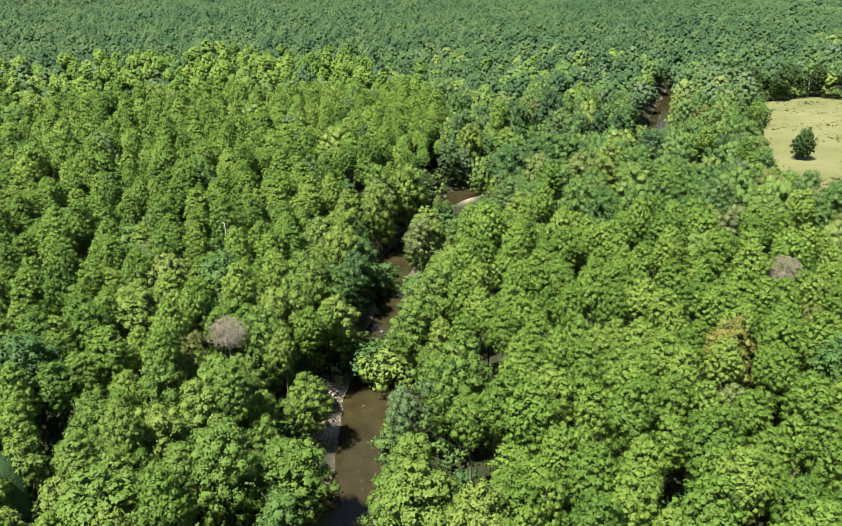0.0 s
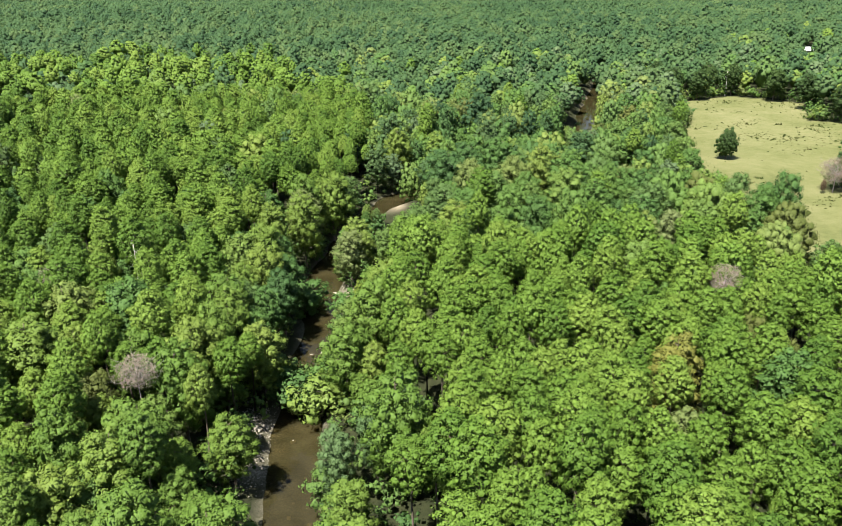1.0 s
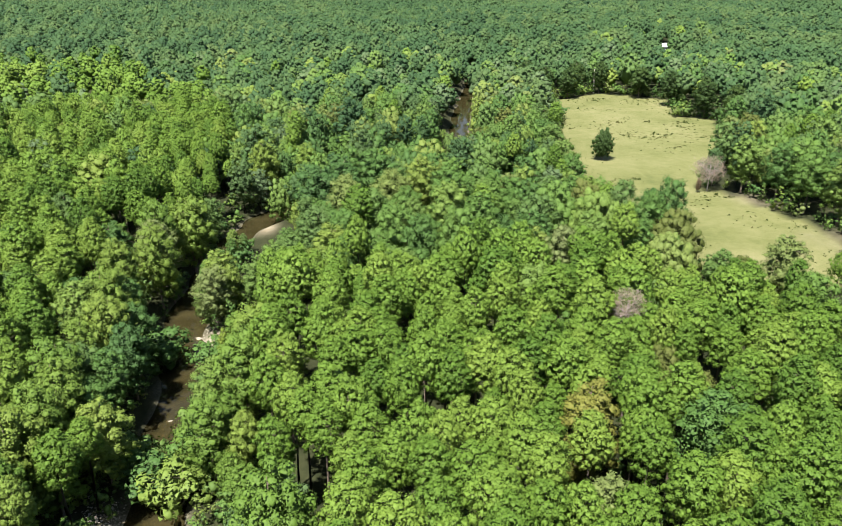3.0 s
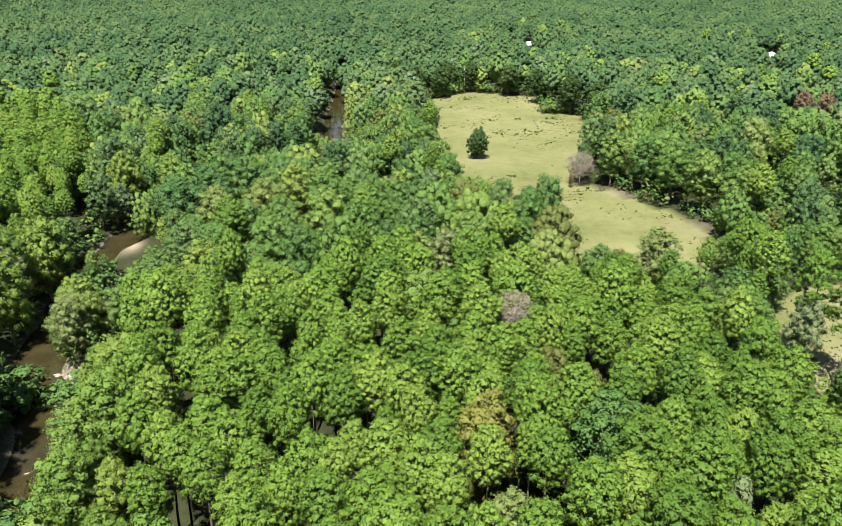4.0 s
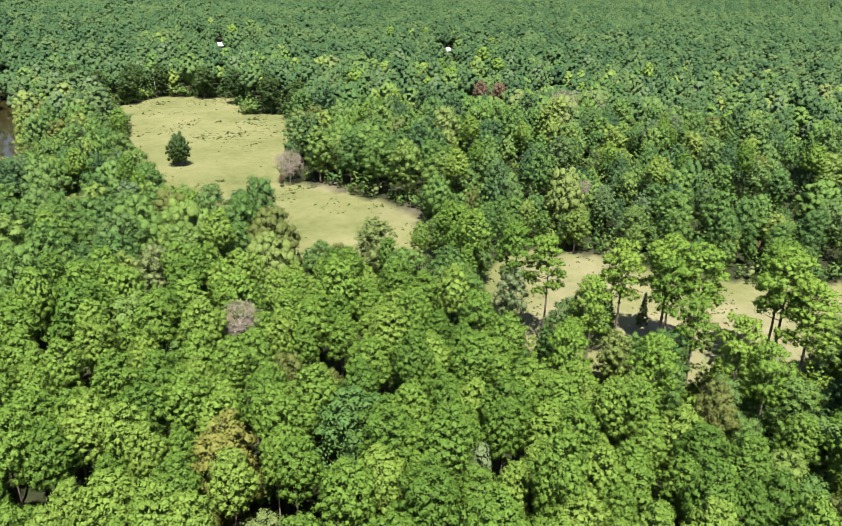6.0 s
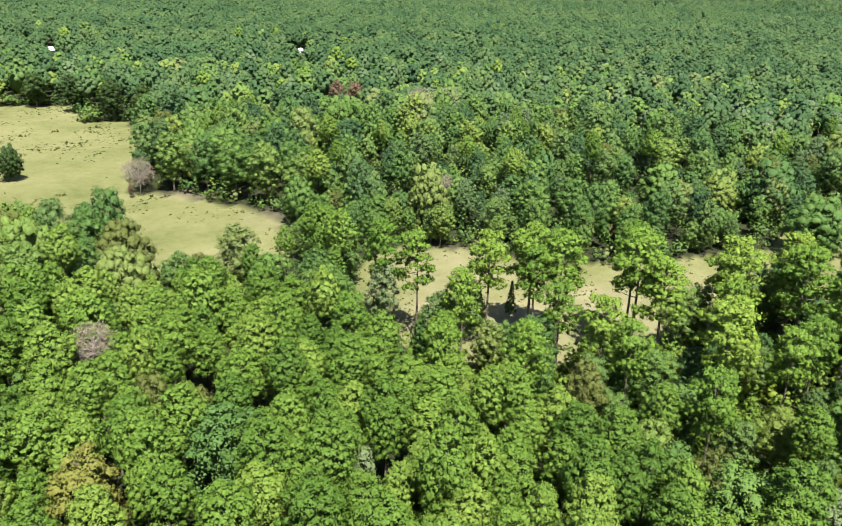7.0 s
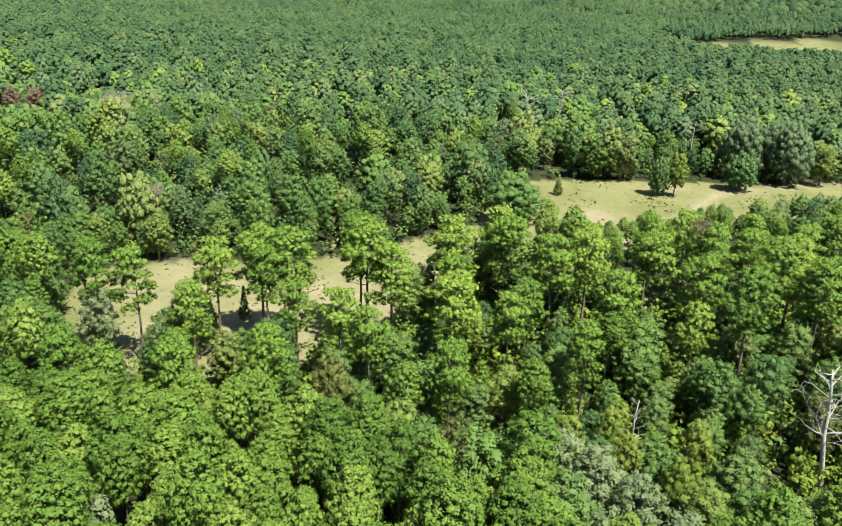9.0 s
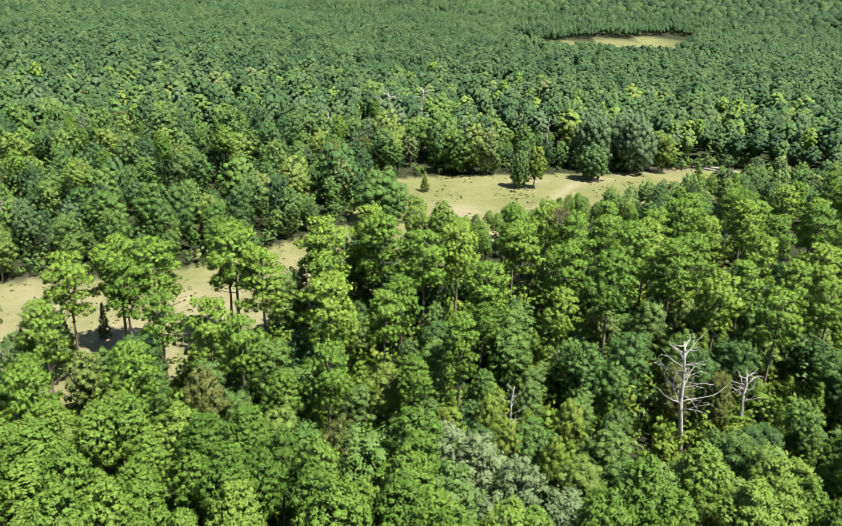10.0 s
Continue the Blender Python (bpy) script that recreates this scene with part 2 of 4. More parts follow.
# ---- mesh helpers ----
ICO_V = np.array([(0, 0, 1)] + [(0.894 * math.cos(a * 1.2566), 0.894 * math.sin(a * 1.2566), 0.447) for a in range(5)]
                 + [(0.894 * math.cos(a * 1.2566 + 0.6283), 0.894 * math.sin(a * 1.2566 + 0.6283), -0.447) for a in range(5)] + [(0, 0, -1)])
ICO_F = np.array([(0, 1 + i, 1 + (i + 1) % 5) for i in range(5)] + [(1 + i, 6 + i, 1 + (i + 1) % 5) for i in range(5)]
                 + [(1 + (i + 1) % 5, 6 + i, 6 + (i + 1) % 5) for i in range(5)] + [(11, 6 + (i + 1) % 5, 6 + i) for i in range(5)])


OCT_V = np.array([(1, 0, 0), (0, 1, 0), (-1, 0, 0), (0, -1, 0), (0, 0, 1), (0, 0, -1)], float)
OCT_F = np.array([(0, 1, 4), (1, 2, 4), (2, 3, 4), (3, 0, 4), (1, 0, 5), (2, 1, 5), (3, 2, 5), (0, 3, 5)])


def tri_mesh(name, v, f, mat, tint=None, smooth_=False, bend=None):
    """A mesh of triangles from arrays; tint: a tone for each vertex; bend: the way each vertex faces."""
    me = bpy.data.meshes.new(name)
    v, f = np.asarray(v, np.float32), np.asarray(f, np.int32)
    me.vertices.add(len(v))
    me.vertices.foreach_set("co", v.ravel())
    me.loops.add(f.size)
    me.loops.foreach_set("vertex_index", f.ravel())
    me.polygons.add(len(f))
    me.polygons.foreach_set("loop_start", np.arange(0, f.size, 3, dtype=np.int32))
    me.polygons.foreach_set("use_smooth", np.full(len(f), smooth_))
    if tint is not None:
        me.attributes.new("tint", "FLOAT", "POINT").data.foreach_set("value", np.asarray(tint, np.float32))
    me.update(calc_edges=True)
    if bend is not None:
        me.attributes.new("custom_normal", "FLOAT_VECTOR", "POINT").data.foreach_set("vector", np.asarray(bend, np.float32).ravel())
        me.update()
    me.materials.append(mat)
    return me


def joined(pieces):
    vs, fs, at = [], [], 0
    for v, f in pieces:
        vs.append(np.asarray(v, float))
        fs.append(np.asarray(f, int) + at)
        at += len(v)
    return np.concatenate(vs), np.concatenate(fs)


def joined_leaves(pieces):
    """The same for pieces that also carry the way each vertex faces."""
    v, f = joined([p[:2] for p in pieces])
    return v, f, np.concatenate([p[2] for p in pieces])


def tube(points, radii, sides=6):
    """A tapering round limb through the points."""
    pts = np.asarray(points, float)
    ring = np.linspace(0, 2 * np.pi, sides, endpoint=False)
    way = np.gradient(pts, axis=0)
    way /= np.linalg.norm(way, axis=1)[:, None] + 1e-9
    side = np.cross(way, (0.31, 0.17, 0.05) if abs(way[0][2]) > 0.7 else (0, 0, 1))
    side /= np.linalg.norm(side, axis=1)[:, None] + 1e-9
    up = np.cross(side, way)
    rad = np.asarray(radii, float)[:, None, None]
    v = pts[:, None] + rad * (np.cos(ring)[None, :, None] * side[:, None] + np.sin(ring)[None, :, None] * up[:, None])
    f = []
    for i in range(len(pts) - 1):
        for k in range(sides):
            a, b = i * sides + k, i * sides + (k + 1) % sides
            f += [(a, b, b + sides), (a, b + sides, a + sides)]
    v = np.concatenate([v.reshape(-1, 3), pts[-1:]])
    top = (len(pts) - 1) * sides
    f += [(top + k, top + (k + 1) % sides, len(v) - 1) for k in range(sides)]
    return v, f


def unit(v):
    return v / (np.linalg.norm(v, axis=-1, keepdims=True) + 1e-9)


def tufts(rng, centres, radii, count, size, spiky, lift=0.35, heart=None):
    """Leaf tufts as small triangles standing over rounded clumps."""
    centres, radii = np.asarray(centres, float), np.asarray(radii, float)
    pick = rng.choice(len(radii), count, p=radii**2 / (radii**2).sum())
    u = rng.normal(size=(count, 3))
    u[:, 2] += lift
    u = unit(u)
    stretch = rng.uniform(0.75, 1.35, (len(radii), 3)) * (1.0, 1.0, 0.85)
    p = centres[pick] + u * stretch[pick] * (radii[pick] * rng.uniform(0.70, 1.20, count))[:, None]
    out = u if heart is None else unit(p - np.asarray(heart))
    nrm = unit(u * 0.62 + out * 0.42 + rng.normal(size=(count, 3)) * 0.36 + (0, 0, 0.10))
    a = unit(np.cross(nrm, rng.normal(size=(count, 3))))
    b = np.cross(nrm, a)
    s = (size * rng.uniform(0.6, 1.35, count))[:, None]
    tip = unit(u + rng.normal(size=(count, 3)) * 0.5)
    flat = (rng.random(count) > spiky)[:, None]
    v0 = np.where(flat, p + a * s * 0.75, p + tip * s * 1.1)
    v1 = np.where(flat, p - a * s * 0.45 + b * s * 0.6, p + a * s * 0.42 - tip * s * 0.2)
    v2 = np.where(flat, p - a * s * 0.4 - b * s * 0.62, p - a * s * 0.42 - tip * s * 0.2)
    soft = unit(u * 0.70 + out * 0.30 + rng.normal(size=(count, 3)) * 0.26)
    turned = (np.cross(v1 - v0, v2 - v0) * soft).sum(1) < 0
    v1[turned], v2[turned] = v2[turned].copy(), v1[turned].copy()
    v = np.stack([v0, v1, v2], 1).reshape(-1, 3)
    return v, np.arange(3 * count).reshape(-1, 3), np.repeat(soft, 3, axis=0)


def cores(rng, centres, radii, share=0.82, fine=True):
    """The solid heart of each clump."""
    out = []
    for c, r in zip(centres, radii):
        turn = np.array(Euler(rng.uniform(0, 6.28, 3)).to_matrix())
        if fine:
            out.append(((ICO_V * rng.uniform(0.72, 1.28, (12, 1)) * rng.uniform(0.75, 1.25, 3) * r * share) @ turn.T + c, ICO_F, ICO_V @ turn.T))
        else:
            out.append(((OCT_V * rng.uniform(0.95, 1.3, (6, 1)) * r * share) @ turn.T + c, OCT_F, OCT_V @ turn.T))
    return joined_leaves(out)


def dome(rng, centre, wide, tall, count, low=-0.25):
    """Places spread evenly over the upper side of an egg, with their outward turn."""
    k = np.arange(count) + 0.5
    c = 1 - (1 - low) * k / count
    ang = k * 2.39996 + rng.uniform(0, 6.28)
    s = np.sqrt(np.maximum(0, 1 - c * c))
    p = np.column_stack([wide * s * np.cos(ang), wide * s * np.sin(ang), tall * c])
    return np.asarray(centre) + p * rng.uniform(0.80, 1.10, (count, 1))


def clumps(rng, kind, height, wide, low, count):
    """Rounded clumps that fill a crown of the given outline: their centres and radii."""
    if kind == "pine":
        tall = wide * 1.75
        c = dome(rng, (0, 0, height - tall), wide * 0.86, tall * 0.95, count, -0.55)
        c[:, :2] *= (1 - 0.22 * smooth(height - tall * 0.7, height, c[:, 2]))[:, None]
        side = np.arctan2(c[:, 1], c[:, 0])
        swell = 1 + 0.17 * np.sin(side * 3 + rng.uniform(0, 6.28) + 0.9 * c[:, 2]) + 0.10 * np.sin(side * 5 + rng.uniform(0, 6.28) - 1.7 * c[:, 2])
        c[:, :2] *= swell[:, None]
        r = wide * rng.uniform(0.12, 0.215, len(c)) * (130 / count) ** 0.5
    elif kind == "layered":
        each = 10 if count > 100 else 5
        c, r, n = [], [], max(7, count // each)
        for i in range(n):
            h = i / (n - 1)
            z = low + (height - low) * (0.02 + 0.90 * h)
            far = wide * 0.72 * math.sqrt(max(0.0, 1 - ((h - 0.36) / 0.68) ** 2)) * rng.uniform(0.55, 1.10)
            ang = i * 2.39996 + rng.uniform(-0.4, 0.4)
            lobe = wide * rng.uniform(0.27, 0.44)
            c.append(dome(rng, (far * math.cos(ang), far * math.sin(ang), z), lobe, lobe * 0.42, each, -0.25))
            r.append(lobe * rng.uniform(0.28, 0.44, each) * (10 / each) ** 0.4)
        c, r = np.concatenate(c), np.concatenate(r)
    elif kind == "spire":
        h = (np.arange(count) + rng.random(count)) / count
        ang = np.arange(count) * 2.39996
        far = wide * (1.02 - h) ** 0.75 * rng.uniform(0.45, 0.95, count)
        c = np.column_stack([far * np.cos(ang), far * np.sin(ang), low + (height - low) * h * 0.94])
        r = wide * rng.uniform(0.26, 0.40, count) * (1.1 - 0.6 * h)
    else:
        each = 8 if count > 60 else 4
        c, r, n = [], [], max(3, count // each)
        tall = (height - low) * 0.5
        seats = dome(rng, (0, 0, height - tall * 1.0), wide * 0.66, tall * 0.86, n, -0.9)
        seats[:, :2] *= (1 - 0.35 * smooth(height - tall, height, seats[:, 2]))[:, None]
        for seat in seats:
            lobe = wide * rng.uniform(0.30, 0.54)
            c.append(dome(rng, seat, lobe, lobe * 1.0, each, -0.5))
            r.append(lobe * rng.uniform(0.36, 0.56, each) * (8 / each) ** 0.3)
        c, r = np.concatenate(c), np.concatenate(r)
    return c, r


def crown_arrays(seed, kind, height, wide, low, clump_n, tuft_n, tuft_size, spiky, core=0.62, fine=True, even=0.45):
    """Crown of solid clumps with leaf tufts over them; core: the size of the solid clumps under the tufts."""
    rng = np.random.default_rng(seed)
    c, r = clumps(rng, kind, height, wide, low, clump_n)
    solid = [cores(rng, c, r, core, fine)]
    heart = (0, 0, (height + low) / 2)
    if kind not in ("spire", "layered"):
        solid.append((ICO_V * (wide * 0.34, wide * 0.34, (height - low) * 0.22) * rng.uniform(0.8, 1.1, (12, 1)) + heart, ICO_F, ICO_V))
    v, f, n = joined_leaves(solid + [tufts(rng, c, r, tuft_n, tuft_size, spiky, heart=heart)])
    n = unit(n * (1.1 - even) + unit(v - np.asarray(heart)) * even + (0, 0, 0.25 if kind == "layered" else 0.10))
    return (v, f, n), c


def trunk_arrays(seed, height, radius, tips, limb_n, limb_low):
    """A tapering, slightly bent trunk with limbs that reach into the crown."""
    rng = np.random.default_rng(seed + 500)
    n = 6
    bend = np.cumsum(rng.normal(0, 0.10, (n, 2)), axis=0)
    pts = np.column_stack([bend, np.linspace(-0.6, height * 0.93, n)])
    pts[0, :2] = pts[1, :2] = 0
    out = [tube(pts, radius * np.array([1.35, 1.0, 0.85, 0.68, 0.42, 0.12]), 7)]
    order = rng.permutation(len(tips))[:limb_n]
    for k in order:
        tip = tips[k]
        z = max(limb_low, tip[2] - rng.uniform(0.6, 1.8))
        root = np.array([np.interp(z, pts[:, 2], pts[:, 0]), np.interp(z, pts[:, 2], pts[:, 1]), z])
        mid = (root + tip) / 2 + (0, 0, -0.15)
        out.append(tube([root, mid, tip], radius * np.array([0.34, 0.24, 0.08]), 4))
    return joined(out)


def part(name, me, parent, label=""):
    ob = new(name, me)
    ob.parent = parent
    return tagged(ob, label)


# ---- kinds of tree: outline, height, crown radius, crown's foot, leaves ----
KINDS = {
    "pine": ("pine_tree", "pine", 18.0, 2.7, 8.0, M_PINE, 0.17),
    "tall": ("tall_pine_tree", "layered", 23.0, 4.3, 12.0, M_TALL, 0.26),
    "leaf": ("broadleaf_tree", "broad", 16.0, 3.9, 1.6, M_LEAF, 0.22),
    "oak": ("oak_tree", "broad", 14.0, 6.0, 0.6, M_LEAF, 0.3),
    "spire": ("young_tree", "spire", 11.0, 2.6, 0.8, M_LEAF, 0.13),
    "bush": ("bush", "broad", 3.4, 1.9, 0.1, M_LEAF, 0.05),
    "far": ("far_tree", "broad", 16.0, 3.7, 2.2, M_FAR_HAZE, 0.2),
    "sapling": ("sapling", "spire", 11.0, 3.0, 0.6, M_FRESH, 0.12),
    "shrub": ("shrub", "broad", 3.6, 2.1, 0.1, M_FRESH, 0.05),
    "olive": ("olive_tree", "broad", 15.0, 3.8, 1.6, M_OLIVE, 0.2),
    "pale": ("pale_tree", "broad", 15.0, 3.6, 1.6, M_GREY, 0.2),
}
VARIANTS = 5
ARRAYS = {}


def arrays(kind, variant, lod):
    """Crown and trunk of one kind of tree at one level of detail."""
    key = (kind, variant, lod)
    if key not in ARRAYS:
        name, shape, h, w, low, mat, tr = KINDS[kind]
        seed = variant * 17 + sum(map(ord, kind))
        rng = np.random.default_rng(seed)
        h, w = h * rng.uniform(0.95, 1.05), w * rng.uniform(0.92, 1.08)
        spiky = 0.25 if kind in ("pine", "tall") else 0.05
        if lod == 0:
            n, leaves, size = {"oak": (280, 12000, 0.21), "pine": (130, 5600, 0.175), "tall": (200, 7500, 0.20), "leaf": (120, 7600, 0.21), "spire": (48, 2600, 0.2), "bush": (32, 1200, 0.18)}.get(kind, (48, 2600, 0.2) if kind in ("sapling", "shrub") else (84, 4000, 0.22))
            crown, tips = crown_arrays(seed, shape, h, w, low, n, leaves, size, spiky)
            trunk = trunk_arrays(seed, h, tr, tips, 9 if kind != "tall" else 14, low * 0.8)
        elif lod == 1:
            n, leaves, size = {"oak": (160, 3600, 0.28), "pine": (100, 2400, 0.22), "tall": (120, 2400, 0.26), "leaf": (112, 2800, 0.25), "spire": (14, 170, 0.30), "bush": (8, 70, 0.30), "far": (112, 2800, 0.26)}.get(kind, (16, 230, 0.26) if kind in ("sapling", "shrub") else (112, 2800, 0.25))
            crown, tips = crown_arrays(seed, shape, h, w, low, n, leaves, size, spiky, core=0.60, fine=kind not in ("spire", "bush", "sapling", "shrub"), even=0.55)
            trunk = tube([(0, 0, -0.5), (0.1, 0, h * 0.45), (0, 0.1, h * 0.9)], [tr * 1.1, tr * 0.8, tr * 0.2], 4)
        else:
            rng = np.random.default_rng(seed)
            n, leaves, size = (22, 170, 0.36) if lod == 2 else (9, 26, 0.7)
            heart = (0, 0, h - w * 1.8)
            seats = dome(rng, (0, 0, h - w * 1.5), w * 0.74, w * 1.3, n, -0.35)
            seats[:, :2] *= (1 - 0.38 * smooth(h - w * 1.3, h, seats[:, 2]))[:, None]
            solid = (ICO_V * (w * 0.55, w * 0.55, w * 1.2) * rng.uniform(0.8, 1.1, (12, 1)) + heart, ICO_F, ICO_V)
            lumps = w * rng.uniform(0.17, 0.32, n) * (22 / n) ** 0.4
            v, f, face = joined_leaves([solid, cores(rng, seats, lumps, 0.80, lod == 2), tufts(rng, seats, lumps, leaves, size, 0.1, heart=heart)])
            crown = v, f, unit(face * 0.45 + unit(v - np.asarray(heart)) * 0.6)
            trunk = None
        ARRAYS[key] = crown, trunk
    return ARRAYS[key]


LABELS = {"pine": ("green pine tree with a rounded tufted crown", "pine tree", "pines of the woodland"),
          "tall": ("tall pine with a bare trunk and layered crown", "pine tree", "tall pines beside the clearing"),
          "leaf": ("leafy green broadleaf tree with a full crown", "tree", "broadleaf trees of the woodland"),
          "oak": ("broad green oak with foliage to the ground", "oak tree", "broad oaks"),
          "spire": ("slender young green tree with low branches", "young tree", "young trees below the pines"),
          "bush": ("low green leafy bush", "bush", "bushes on the creek bank"),
          "sapling": ("bright green leafy sapling below tall pines", "sapling", "saplings below the tall pines")}
FIRST = {}


def plant(kind, x, y, top=None, wide=1.0, variant=None, mat=None, name=None, label="", group="", turn=None, tilt=0.0, lod=0):
    """A tree with its trunk and crown as a thing of its own, its tip at the given height above the creek."""
    variant = random.randrange(VARIANTS) if variant is None else variant
    key = (kind, variant, mat.name if mat else "", lod)
    z = gz(x, y)
    s = 1.0 if top is None else (top - z) / KINDS[kind][2]
    turn = random.uniform(0, 360) if turn is None else turn
    m = pose(x, y, z, tilt, 0, 0) @ pose(0, 0, 0, 0, 0, turn)
    if key not in FIRST:
        (cv, cf, cn), (tv, tf) = arrays(kind, variant, lod)
        root = new(name or KINDS[kind][0])
        part("trunk", tri_mesh("trunk", tv, tf, M_BARK, smooth_=True), root)
        part("crown", tri_mesh("crown", cv, cf, mat or KINDS[kind][5], smooth_=True, bend=cn), root)
        FIRST[key] = root
        ob = root
        ob.matrix_basis = m
    else:
        ob = copy_thing(FIRST[key], m)
        ob.name = name or KINDS[kind][0]
    ob.scale = (s * wide, s * wide, s)
    default = LABELS[kind]
    ob["group"] = group or default[2]
    return tagged(ob, label or default[0], default[1], group or default[2])


def wood(name, rows, lod, label, trunks=True):
    """A stretch of woodland that nobody could count, as one mesh of crowns and one of trunks. rows: kind, x, y, scale, width, tone."""
    vs, fs, ts, tv, tf, at, tat = [], [], [], [], [], 0, 0
    rng = np.random.default_rng(len(rows))
    by = {}
    for kind, x, y, s, w, tone in rows:
        by.setdefault((kind, int(rng.integers(VARIANTS))), []).append((x, y, s, w, tone))
    mats = {}
    for (kind, variant), some in by.items():
        a = np.array(some)
        (cv, cf, cn), trunk = arrays(kind, variant, lod)
        ang = rng.uniform(0, 6.28, len(a))
        z = ground_z(a[:, 0], a[:, 1])

        def laid(v):
            c, s = np.cos(ang)[:, None], np.sin(ang)[:, None]
            wide = (a[:, 2] * a[:, 3])[:, None]
            return np.stack([(v[:, 0] * c - v[:, 1] * s) * wide + a[:, :1], (v[:, 0] * s + v[:, 1] * c) * wide + a[:, 1:2],
                             v[:, 2] * a[:, 2:3] + z[:, None]], -1).reshape(-1, 3)

        store = mats.setdefault(KINDS[kind][5].name, [[], [], [], 0, []])
        store[0].append(laid(cv))
        store[1].append((cf[None] + (np.arange(len(a)) * len(cv))[:, None, None]).reshape(-1, 3) + store[3])
        store[2].append(np.repeat(a[:, 4], len(cv)))
        store[3] += len(cv) * len(a)
        co, si = np.cos(ang)[:, None], np.sin(ang)[:, None]
        store[4].append(np.stack([cn[:, 0] * co - cn[:, 1] * si, cn[:, 0] * si + cn[:, 1] * co, cn[:, 2] + 0 * co], -1).reshape(-1, 3))
        if trunks and trunk is not None:
            v, f = trunk
            tv.append(laid(np.asarray(v)))
            tf.append((np.asarray(f)[None] + (np.arange(len(a)) * len(v))[:, None, None]).reshape(-1, 3) + tat)
            tat += len(v) * len(a)
    root = tagged(new(name), label, "woodland", kind="stuff")
    for mname, (v, f, t, _, face) in mats.items():
        mat = bpy.data.materials[mname]
        ob = part("crowns", tri_mesh("crowns", np.concatenate(v), np.concatenate(f), mat, np.concatenate(t), smooth_=True, bend=np.concatenate(face)), root)
        ob["kind"] = "stuff"
    if tv:
        ob = part("trunks", tri_mesh("trunks", np.concatenate(tv), np.concatenate(tf), M_BARK), root)
        ob["kind"] = "stuff"
    return root


GROVE = {}


def grove(name, rows, lod, label):
    """A stretch of woodland whose trees share the meshes of a few kinds. rows: kind, x, y, scale, width, tone."""
    root = tagged(new(name), label, "woodland", kind="stuff")
    floor = ground_z([q[1] for q in rows], [q[2] for q in rows])
    for (kind, x, y, s, w, _), z in zip(rows, floor):
        key = (kind, random.randrange(VARIANTS), lod)
        if key not in GROVE:
            (cv, cf, cn), (tv, tf) = arrays(*key)
            tv, tf = np.asarray(tv), np.asarray(tf)
            me = tri_mesh("tree", np.concatenate([cv, tv]), np.concatenate([cf, tf + len(cv)]), KINDS[kind][5], smooth_=True,
                          bend=np.concatenate([cn, unit(tv * (1, 1, 0.001))]))
            me.materials.append(M_BARK)
            me.polygons.foreach_set("material_index", np.repeat([0, 1], [len(cf), len(tf)]).astype(np.int32))
            GROVE[key] = me
        ob = part("tree", GROVE[key], root)
        ob.matrix_basis = pose(x, y, z, 0, 0, random.uniform(0, 360))
        ob.scale = (s * w, s * w, s)
    return root


# ---- ground ----
def axis(*runs):
    return np.unique(np.concatenate([np.arange(a, b, s) for a, b, s in runs] + [[runs[-1][1]]]).round(3))


